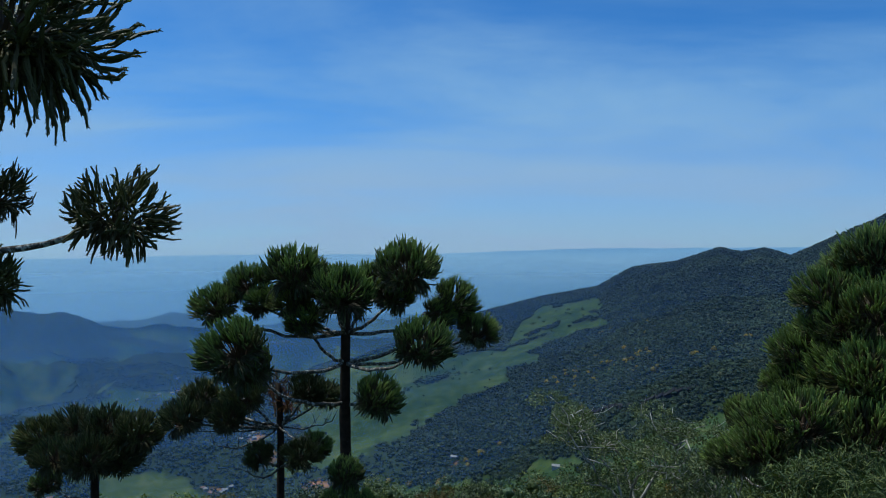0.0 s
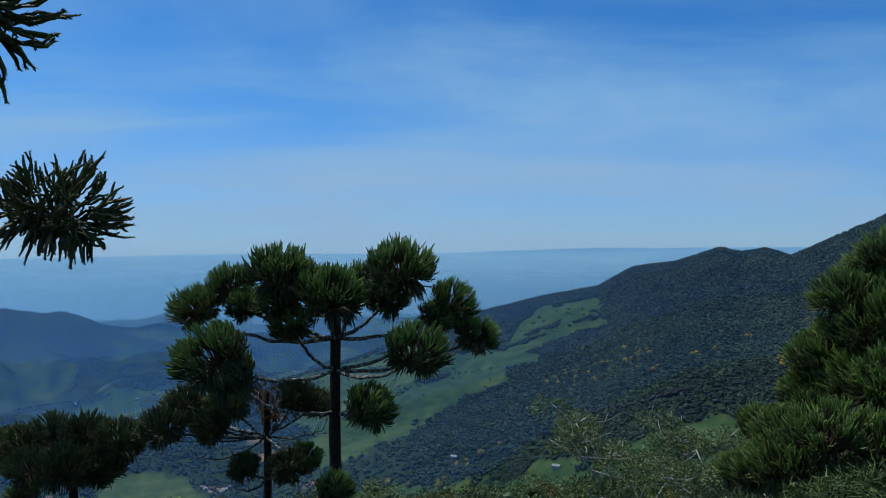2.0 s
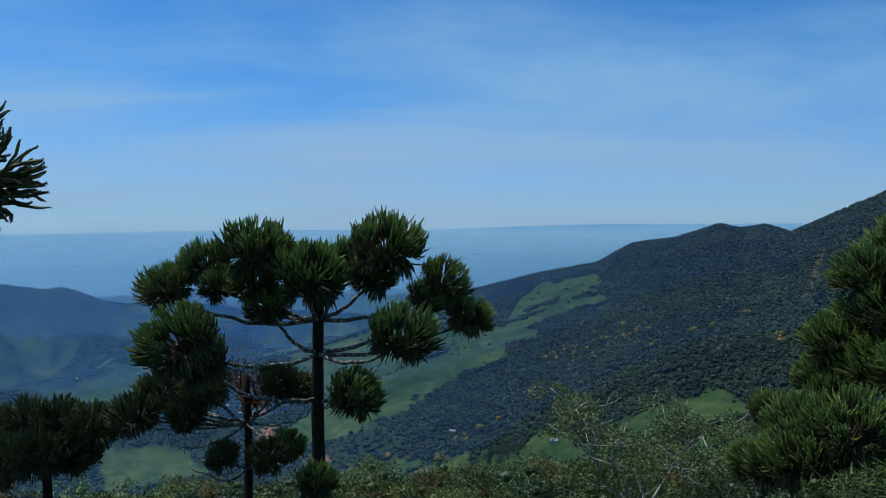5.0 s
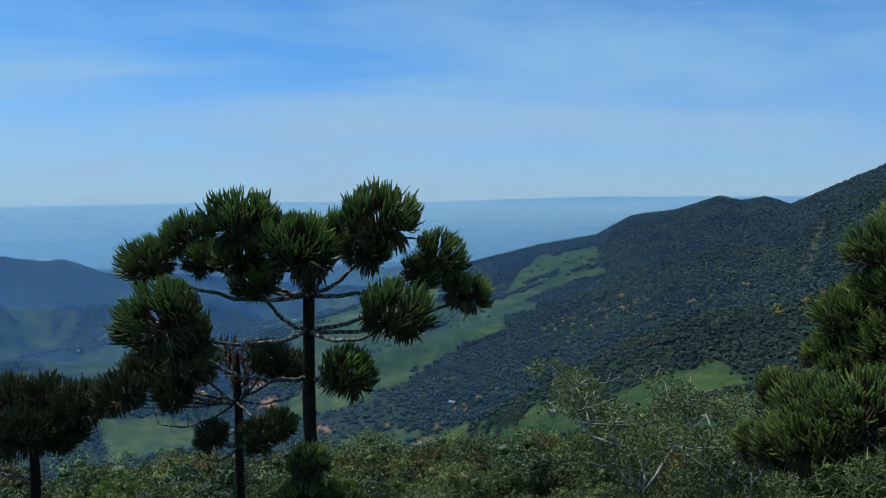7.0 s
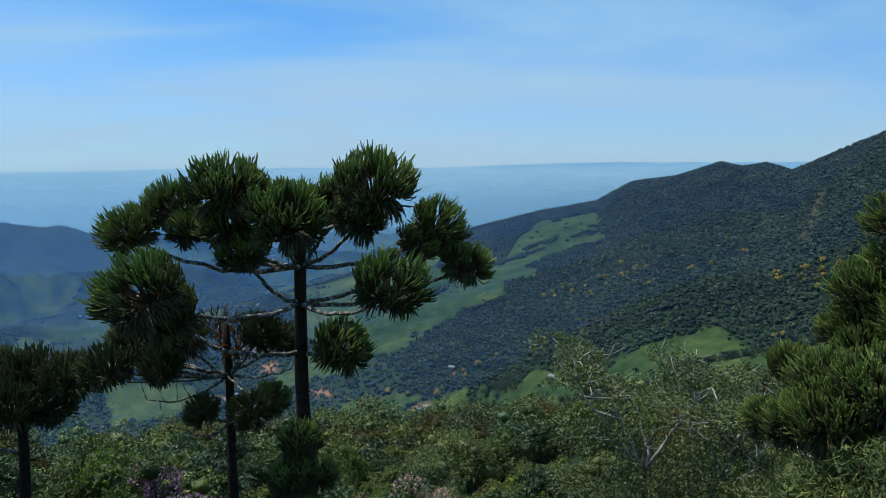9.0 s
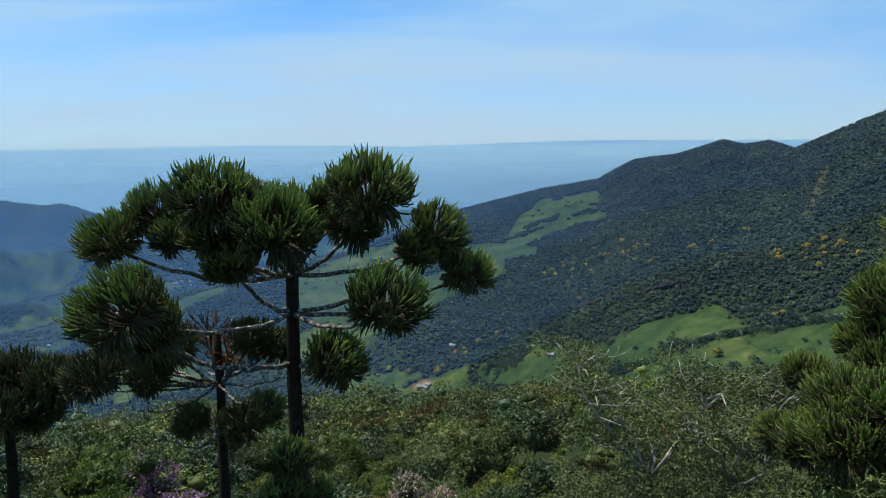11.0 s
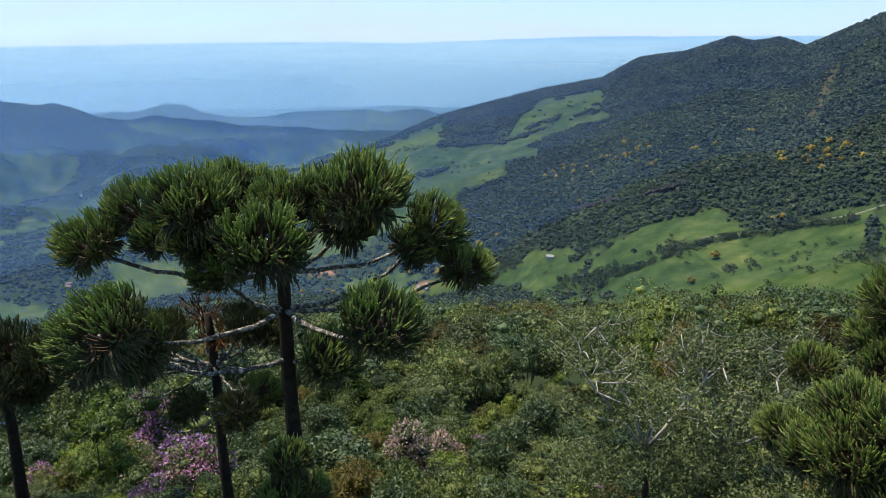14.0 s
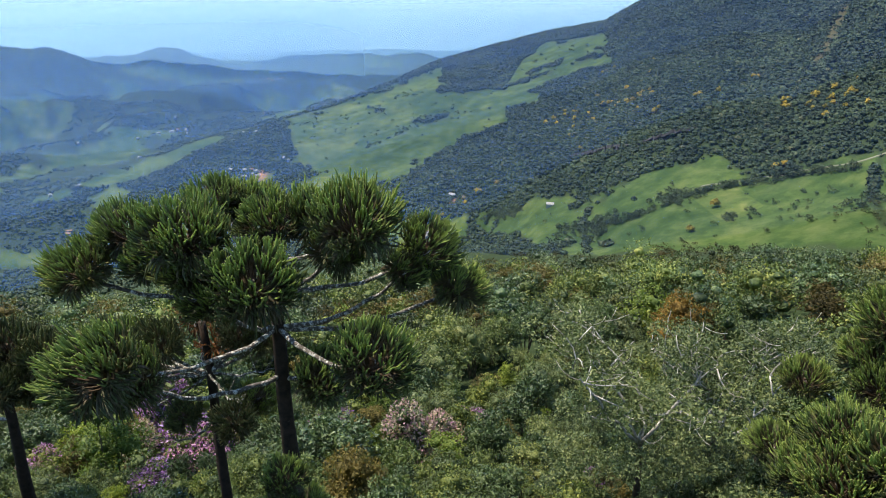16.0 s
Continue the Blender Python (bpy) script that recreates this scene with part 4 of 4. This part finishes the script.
HEADS_G = [(6.95, 15.3, 3.8, 0.62), (7.67, 14.9, 4.45, 0.7), (9.05, 14.6, 4.35, 0.75), (8.55, 15.4, 3.65, 0.6), (6.96, 17.5, 2.91, 0.42), (7.48, 15.0, 3.03, 0.5), (8.2, 14.3, 3.3, 0.6), (9.61, 15.3, 4.92, 0.75), (7.33, 16.0, 4.19, 0.55), (6.81, 16.0, 3.42, 0.5), (9.78, 14.8, 4.18, 0.8)]
pine("young araucaria pine with crowded drooping heads", (8.2, 15.3, 0.2), (0.0, 0.0), 4.6, 0.12, HEADS_G, (2.2, 3.0, 3.6), 5, sag=0.2, swell=1.25)
HEADS_E = [(-3.8, 8.2, 8.5, 0.6), (-3.90, 6.1, 10.20, 1.06), (-5.6, 8.8, 8.76, 0.44), (-5.63, 8.6, 7.66, 0.45), (-5.12, 7.0, 10.16, 0.8)]
pine("near araucaria pine with ragged hanging heads", (-6.4, 8.4, 2.0), (0.0, 0.0), 11.5, 0.2, HEADS_E, (8.0, 9.2), 6, True, 0.2, swell=1.0)
HEADS_S = [(-2.3, 16.6, 2.75, 0.42), (-2.45, 16.4, 2.1, 0.45), (-2.0, 16.8, 2.0, 0.4), (-2.6, 16.9, 1.6, 0.4), (-2.1, 16.3, 1.4, 0.42)]
pine("small young araucaria growing beside a taller trunk", (-2.3, 16.65, -0.9), (0.0, 0.0), 2.4, 0.05, HEADS_S, (0.6, 1.2, 1.8), 7, sag=0.1)


# ---------------------------------------------------------------- shrubs and small trees
def leaf_cloud(rng, lobes, count, length, width, face_out=0.6):
    """Many folded leaves spread over the skins of lobes (x, y, z, rx, rz)."""
    lobes = np.asarray(lobes, float)
    area = lobes[:, 3] ** 2
    pick = rng.choice(len(lobes), count, p=area / area.sum())
    d = rng.standard_normal((count, 3))
    d[:, 2] = np.abs(d[:, 2]) * 1.1 - 0.35
    d /= np.linalg.norm(d, axis=1)[:, None]
    depth = 0.70 + 0.34 * rng.random((count, 1)) ** 0.6
    size = np.stack([lobes[pick, 3], lobes[pick, 3], lobes[pick, 4]], 1)
    at = lobes[pick, :3] + d * size * depth
    axis = rng.standard_normal((count, 3)) + d * face_out
    axis /= np.linalg.norm(axis, axis=1)[:, None]
    nrm = rng.standard_normal((count, 3)) * 0.5 + d * 1.2 + np.array((0, 0, 0.5))
    side = np.cross(axis, nrm)
    side /= np.linalg.norm(side, axis=1)[:, None] + 1e-9
    nrm = np.cross(side, axis)
    ln = length * (0.7 + 0.6 * rng.random((count, 1)))
    wd = width * (0.7 + 0.6 * rng.random((count, 1)))
    v = np.stack([at - side * wd * 0.5, at + axis * ln + nrm * wd * 0.2, at + side * wd * 0.5], 1).reshape(-1, 3)
    return v, np.arange(len(v)).reshape(-1, 3)


def clumps_on(rng, lobes, each, share=0.34):
    """Small leaf clumps set over the skins of larger lobes."""
    out = []
    for x, y, z, r, rz in lobes:
        for k in range(each):
            up = 1 - 1.35 * (k + 0.5) / each
            a = k * 2.4 + rng.random()
            f = math.sqrt(max(0, 1 - up * up))
            q = r * share * (0.75 + 0.5 * rng.random())
            out.append((x + 0.85 * r * f * math.cos(a), y + 0.85 * r * f * math.sin(a), z + 0.85 * rz * up, q, q * 0.75))
    return out


CORE = crown_shapes(6, 15, 2, -0.95)


def cores(rng, lobes, share=0.50):
    """Dense leafy hearts inside the lobes."""
    vs, fs, n = [], [], 0
    for x, y, z, r, rz in lobes:
        v, f = CORE[int(rng.integers(0, 6))]
        vs.append(v * np.array((r, r, rz)) * share + np.array((x, y, z)))
        fs.append(f + n)
        n += len(v)
    return np.concatenate(vs), np.concatenate(fs)


def lobes_of(rng, width, height, n):
    """Rounded lumps that make up a crown standing on the origin."""
    out = []
    for k in range(n):
        a, d = k * 2.4 + rng.random(), width * 0.52 * math.sqrt((k + 0.4) / n)
        r = width * (0.30 + 0.16 * rng.random())
        z = height * (0.80 - 0.34 * (d / width) ** 1.3 * 2) - r * 0.55 + 0.16 * height * rng.standard_normal()
        out.append((d * math.cos(a), d * math.sin(a), max(z, r * 0.5), r, r * (0.72 + 0.25 * rng.random())))
    return out


def shrub_meshes(kind, mat, seed, width, height, lobes, leaves, length, leaf_w, wood=None, petals=None):
    """The meshes of one shrub: crown, stems, and blossom if it has any."""
    rng = np.random.default_rng(seed)
    lumps = lobes_of(rng, width, height, lobes)
    v, q = leaf_cloud(rng, clumps_on(rng, lumps, 11), leaves, length, leaf_w)
    cv, cf = cores(rng, lumps)
    crown = mesh_of("crown", np.vstack([v, cv]), np.vstack([q, cf + len(v)]), mat, True)
    pile = Pile()
    for x, y, z, r, rz in lumps:
        a, b, c = tube(arc((0.05 * rng.standard_normal(), 0.05 * rng.standard_normal(), -0.5), (x, y, z + 0.3 * rz), -0.1 * width, 6, (0.12 * rng.standard_normal(), 0.12 * rng.standard_normal(), 0)),
                       np.linspace(0.045, 0.014, 6) * max(0.6, width / 2), 4, rng, 0.2)
        pile.add(a, b, c)
        for _ in range(2):
            d = rng.standard_normal(3)
            d[2] = abs(d[2])
            d /= np.linalg.norm(d)
            a, b, c = tube(arc((x, y, z), np.array((x, y, z)) + d * np.array((r, r, rz)) * 0.95, 0.08, 4), np.linspace(0.016, 0.005, 4) * max(0.6, width / 2), 4)
            pile.add(a, b, c)
    stems = pile.mesh("stem", wood or bark_shrub, True)
    blossom = None
    if petals:
        top = [l for l in lumps if rng.random() < petals[2]] or lumps[:2]
        v, q = leaf_cloud(rng, [(x, y, z + 0.05, r * 1.04, rz * 1.06) for x, y, z, r, rz in top], petals[1], 0.085, 0.075, 0.9)
        blossom = mesh_of("blossom", v, q, petals[0])
    return crown, stems, blossom


KINDS = {}


def variants(name, label, mat, count, seed, width, height, lobes, leaves, length, leaf_w, wood=None, petals=None):
    KINDS[name] = (label, [shrub_meshes(name, mat, seed + k, width, height, lobes, leaves, length, leaf_w, wood, petals) for k in range(count)])


variants("mid", "leafy mid-green shrub in dense hillside thicket", leaf_mid, 4, 300, 1.5, 2.7, 8, 3565, 0.104, 0.063)
variants("dark", "dark glossy broad-leaved shrub on the slope", leaf_dark, 3, 320, 1.6, 2.8, 8, 2945, 0.144, 0.074)
variants("lime", "yellow-green feathery shrub catching the sun", leaf_lime, 2, 340, 1.2, 2.4, 8, 4030, 0.08, 0.047)
variants("grey", "grey-green small-leaved shrub with twiggy crown", leaf_grey, 3, 360, 1.6, 2.8, 8, 3255, 0.096, 0.047)
variants("brown", "brown drying shrub among the green ones", leaf_brown, 2, 380, 1.3, 2.4, 7, 3100, 0.096, 0.053)
variants("rust", "rust-brown leaved shrub in the thicket", leaf_rust, 2, 400, 1.6, 2.8, 8, 3565, 0.096, 0.053)
variants("purple", "shrub in bright purple blossom", leaf_mid, 2, 420, 1.35, 2.6, 7, 2015, 0.104, 0.058, None, (petal_purple, 1500, 0.75))
variants("pale", "shrub with faded pink and cream blossom", leaf_grey, 2, 440, 1.3, 2.4, 7, 1395, 0.096, 0.053, None, (petal_pale, 2000, 0.9))


def shrub(name, x, y, scale, turn, pick, rng, rise=0.0):
    label, sets = KINDS[name]
    crown, stems, blossom = sets[pick % len(sets)]
    ob = tagged(new("shrub"), label, "shrub", "hillside thicket")
    ob.matrix_basis = pose(x, y, float(terrain(x, y)) + rise, float(rng.normal(0, 4)), float(rng.normal(0, 4)), turn) @ Matrix.Diagonal((scale, scale, scale * float(0.85 + 0.45 * rng.random()), 1))
    part("crown", crown, ob)
    part("stem", stems, ob)
    if blossom:
        part("blossom", blossom, ob, "clustered blossom")
    return ob


PLACED = [("purple", -9.4, 29.9, 1.45), ("purple", -8.7, 28.4, 1.2), ("pale", -10.8, 28.8, 1.0), ("pale", -0.6, 28.6, 1.25), ("pale", 0.5, 29.2, 0.95), ("purple", 1.9, 34.2, 1.0), ("purple", -3.9, 34.5, 0.75),
          ("lime", 0.7, 27.2, 0.95), ("dark", -3.4, 27.5, 1.35), ("lime", -11.4, 27.0, 1.6), ("purple", -12.7, 34.0, 1.45), ("lime", -12.4, 29.4, 1.15), ("lime", -14.2, 29.8, 1.1), ("purple", -13.6, 26.2, 0.8), ("purple", -9.0, 25.0, 0.8),
          ("rust", 15.4, 45.0, 1.5), ("rust", 17.6, 45.6, 1.0), ("purple", 5.9, 25.7, 0.5), ("purple", 7.6, 24.4, 0.4), ("purple", -5.4, 34.6, 0.6), ("lime", -2.2, 31.5, 0.7), ("brown", -2.6, 23.2, 1.0), ("lime", -2.0, 37.0, 0.8), ("purple", -16.0, 33.5, 0.7)]


def thicket():
    rng = np.random.default_rng(77)
    spots = [(x, y, g) for _, x, y, g in PLACED]
    for k, (name, x, y, s) in enumerate(PLACED):
        shrub(name, x, y, s, 57.0 * k, k, rng)
    names = ("mid", "dark", "lime", "grey", "brown", "rust")
    n = 0
    for _ in range(9000):
        r = math.sqrt(rng.random() * (44 ** 2 - 15 ** 2) + 15 ** 2)
        a = radians(-38 + 78 * rng.random())
        x, y = 0.4 + r * math.sin(a), 3.0 + r * math.cos(a)
        grown = 0.62 + 0.38 * rng.random() if y < 27 else 0.75 + 0.95 * rng.random() ** 1.6
        low = 0.8 if y < 27 and x < 5 else 1.0
        if any(kind in ("purple", "pale") and 0 < q - y < 5 and abs(x - p * y / q) < 1.5 for kind, p, q, _ in PLACED):
            low = 0.64
        grown *= low
        if y < 17 or any((x - p) ** 2 + (y - q) ** 2 < (0.92 * (grown + g)) ** 2 for p, q, g in spots):
            continue
        spots.append((x, y, grown))
        grey = smooth(0, 6, x) * 0.45
        # extra dark-leaved shrubs at left stand in for shade under the pines
        shade_dark = 0.75 * smooth(0, -7, x) * smooth(40, 28, y)
        w = np.array((0.38 - grey * 0.3, 0.28 + shade_dark, 0.13 - grey * 0.15, 0.09 + grey * 0.5, 0.12, 0.0))
        name = names[int(rng.choice(6, p=np.abs(w) / np.abs(w).sum()))]
        shrub(name, x, y, grown, float(rng.random() * 360), int(rng.integers(0, 9)), rng)
        n += 1
        if n >= 345:
            break

    # the farther thicket, one carpet of crowns
    mats = (leaf_mid, leaf_dark, leaf_grey, leaf_lime, leaf_brown)
    piles = [Pile() for _ in mats]
    share = np.array((0.36, 0.32, 0.13, 0.06, 0.13))
    made = 0
    grid = {}
    while made < 1100:
        r = math.sqrt(rng.random() * (108 ** 2 - 42 ** 2) + 42 ** 2)
        a = radians(-37 + 76 * rng.random())
        x, y = 0.4 + r * math.sin(a), 3.0 + r * math.cos(a)
        cell = (int(x // 2.2), int(y // 2.2))
        made += 1
        if grid.get(cell, 0) > 0:
            continue
        grid[cell] = grid.get(cell, 0) + 1
        width = 1.5 + 1.7 * rng.random() ** 1.5
        height = width * (1.1 + 0.5 * rng.random())
        lumps = lobes_of(rng, width, height, 7)
        z = float(terrain(x, y)) - 0.1
        v, q = leaf_cloud(rng, clumps_on(rng, lumps, 8, 0.42), 1050, 0.20, 0.14)
        cv, cf = cores(rng, lumps, 0.34)
        piles[int(rng.choice(5, p=share))].add(np.vstack([v, cv]) + np.array((x, y, z)), np.vstack([q, cf + len(v)]), value=-0.62 + 1.05 * rng.random())
    for mat, pile, words in zip(mats, piles, ("mid-green", "dark green", "grey-green", "yellow-green", "brownish olive")):
        tagged(new("thicket", pile.mesh("thicket", mat, True, "shade")), words + " bushes crowding the lower hillside", "bushes", kind="stuff")


thicket()


def pale_tree(x, y, top, spread, seed, label):
    """A small tree with crooked pale limbs and thin grey-green foliage."""
    rng = np.random.default_rng(seed)
    foot = np.array((x, y, float(terrain(x, y))))
    ob = tagged(new("small_tree"), label, "tree")
    ob.location = foot
    height = top - foot[2]
    fork = np.array((0.1, 0.0, height * 0.48))
    v, q, c = tube(arc((0, 0, -0.5), fork, 0, 6, (0.12, 0, 0)), np.linspace(0.12, 0.08, 6), 8, rng, 0.2)
    part("trunk", mesh_of("trunk", v, [q, c], bark_shrub, True), ob)
    ends = []
    for k in range(5):
        a = k * 2 * math.pi / 5 + 0.4 * rng.standard_normal()
        reach = spread * (0.55 + 0.4 * rng.random())
        goal = np.array((reach * math.cos(a), reach * math.sin(a) * 0.7, height * (0.70 + 0.22 * rng.random())))
        line = arc(fork, goal, 0.25 * rng.standard_normal(), 8, 0.3 * rng.standard_normal(3))
        line[1:-1] += 0.07 * rng.standard_normal((6, 3))
        pile = Pile()
        pile.add(*tube(line, np.linspace(0.046, 0.020, 8), 6, rng, 0.2))
        for j in (3, 4, 5, 6, 7, 7):
            d = rng.standard_normal(3) * np.array((1, 0.8, 0.5)) + (goal - fork) * 0.12 + np.array((0, 0, 0.35))
            tip = line[j] + d / np.linalg.norm(d) * (0.6 + 0.7 * rng.random())
            bent = arc(line[j], tip, 0.1 * rng.standard_normal(), 5, 0.12 * rng.standard_normal(3))
            pile.add(*tube(bent, np.linspace(0.022, 0.009, 5), 5))
            ends.append((tip[0], tip[1], tip[2] - 0.22, 0.45 + 0.22 * rng.random(), 0.32))
        part("limb", pile.mesh("limb", bark_pale, True), ob, "crooked pale limb")
    for _ in range(60):
        x0, y0, z0, r0, _z = ends[int(rng.integers(0, len(ends)))]
        root = np.array((x0, y0, z0)) + 0.4 * r0 * rng.standard_normal(3)
        way = rng.standard_normal(3) * np.array((1, 1, 0.5)) + np.array((0, 0, 0.6))
        v, q, c = tube(arc(root, root + way / np.linalg.norm(way) * (0.35 + 0.45 * rng.random()), 0.05, 5, 0.06 * rng.standard_normal(3)), np.linspace(0.012, 0.005, 5), 4)
        part("twig", mesh_of("twig", v, [q, c], bark_pale, True), ob)
    for k in range(30):
        a, d = 2.4 * k, spread * 0.85 * math.sqrt((k + 0.5) / 30)
        ends.append((d * math.cos(a), d * math.sin(a) * 0.7, height * (0.18 + 0.42 * rng.random()), 0.45 + 0.2 * rng.random(), 0.4))
    v, q = leaf_cloud(rng, clumps_on(rng, ends, 7, 0.42), 24000, 0.085, 0.05)
    part("crown", mesh_of("crown", v, q, leaf_grey), ob)


pale_tree(5.6, 21.2, 3.4, 2.7, 901, "small tree with crooked pale limbs and thin grey-green leaves")
pale_tree(8.6, 23.6, 1.9, 2.2, 903, "spreading tree with whitish branches and sparse leaves")


def reed_bush(x, y, seed, width, height):
    """A clump of slender stems with long narrow leaves."""
    rng = np.random.default_rng(seed)
    ob = tagged(new("bamboo_bush"), "dark green bush of long narrow arching leaves", "bush")
    ob.location = (x, y, float(terrain(x, y)))
    pile, lumps = Pile(), []
    for k in range(26):
        a, d = rng.random() * 6.28, width * math.sqrt(rng.random())
        tip = np.array((d * math.cos(a), d * math.sin(a), height * (0.7 + 0.3 * rng.random())))
        pile.add(*tube(arc((tip[0] * 0.3, tip[1] * 0.3, -0.3), tip, -0.15, 6), np.linspace(0.02, 0.006, 6), 5))
        lumps.append((*(tip * np.array((1, 1, 0.93))), 0.34, 0.34))
    part("stem", pile.mesh("stem", bark_shrub, True), ob)
    v, q = leaf_cloud(rng, lumps, 3600, 0.22, 0.03, 0.2)
    part("crown", mesh_of("crown", v, q, leaf_mid), ob)


for k, (x, y, w, h) in enumerate(((7.3, 13.2, 0.9, 2.9), (8.6, 13.4, 1.0, 3.1), (6.4, 14.1, 0.7, 2.2), (9.8, 13.8, 1.0, 3.2))):
    reed_bush(x, y, 940 + k, w, h)


# ---------------------------------------------------------------- hedgerows and scrub on the far meadows
HEDGES = ((((152, 629), (165, 606), (190, 596), (230, 606), (257, 601), (277, 589), (295, 576), (310, 555), (323, 540)), 230, 2.4), (((59, 849), (76, 834), (93, 801)), 110, 6),
          (((118, 663), (137, 649), (150, 633), (139, 604)), 130, 8), (((206, 627), (210, 601), (222, 599)), 60, 8), (((300, 481), (299, 469)), 16, 6), (((230, 537), (231, 527)), 10, 4),
          (((-155, 1321), (-91, 1349), (-37, 1411), (19, 1393), (95, 1358)), 80, 5), (((-407, 1630), (-310, 1665), (-240, 1712), (-120, 1785), (0, 1815)), 150, 7), (((-330, 1560), (-200, 1560), (-60, 1640)), 60, 14),
          (((-300, 1420), (-120, 1370), (40, 1420)), 50, 30), (((-250, 1500), (0, 1480)), 60, 60), (((150, 1560), (320, 1560)), 40, 70), (((120, 730), (180, 690)), 14, 14), (((200, 560), (330, 480)), 40, 36))


def far_bushes(name, label, category, mat, x, y, size, leaves, seed):
    """Leafy trees or bushes scattered far off, joined."""
    rng = np.random.default_rng(seed)
    pile = Pile()
    z = terrain(x, y)
    for px, py, pz, s in zip(x, y, z, size):
        lumps = [(px + 0.45 * s * rng.standard_normal(), py + 0.45 * s * rng.standard_normal(), pz + s * (0.35 + 0.9 * rng.random()), s * 0.6, s * 0.55) for _ in range(5)]
        v, q = leaf_cloud(rng, lumps, leaves, 0.34 * s, 0.26 * s)
        pile.add(v, q)
    tagged(new(name, pile.mesh(name, mat, True)), label, category, kind="stuff")


def meadow_edges():
    rng = np.random.default_rng(63)
    spots = []
    for line, n, w in HEDGES:
        p = np.array(line, float)
        t = rng.random(n) * (len(p) - 1)
        k = t.astype(int)
        spots.append(p[k] + (p[k + 1] - p[k]) * (t - k)[:, None] + w * rng.standard_normal((n, 2)))
    x, y = np.concatenate(spots).T
    far_bushes("hedgerow", "dark hedgerow trees between the green meadows", "trees", hedge_leaf, x, y, 1.4 + 2.6 * rng.random(len(x)) ** 2.2, 110, 64)
    r, a = np.sqrt(rng.random(800) * (560 ** 2 - 300 ** 2) + 300 ** 2), np.radians(6 + 28 * rng.random(800))
    x, y = EYE_X + r * np.sin(a), EYE_Y + r * np.cos(a)
    keep = fbm(x, y, 60, 3, 91) > 0.45
    x, y = x[keep], y[keep]
    far_bushes("scrub", "olive-brown scrub scattered over the rough pasture", "bushes", olive_leaf, x, y, 0.9 + 1.9 * rng.random(len(x)) ** 2, 60, 65)


meadow_edges()


def farm_track():
    """A pale unpaved track that runs along the upper hedge."""
    p = np.array([(236, 618), (260, 609), (277, 601), (298, 584), (324, 552), (345, 543), (400, 522)], float)
    s = np.linspace(0, 1, 140)
    at = np.linspace(0, 1, len(p))
    x = np.interp(s, at, p[:, 0]) + 1.5 * np.sin(s * 40)
    y = np.interp(s, at, p[:, 1])
    rows = [np.stack([x, y + side, terrain(x, y + side) + up], -1) for side, up in ((-1.5, -0.6), (-1.2, 0.25), (1.2, 0.35), (1.5, -0.6))]
    q = np.array([[a * 140 + i, a * 140 + i + 1, a * 140 + 141 + i, a * 140 + 140 + i] for a in range(3) for i in range(139)])
    tagged(new("farm_track", mesh_of("farm_track", np.concatenate(rows), q, track_earth, True)), "pale unpaved farm track along a meadow hedge", "road", kind="structure")


farm_track()
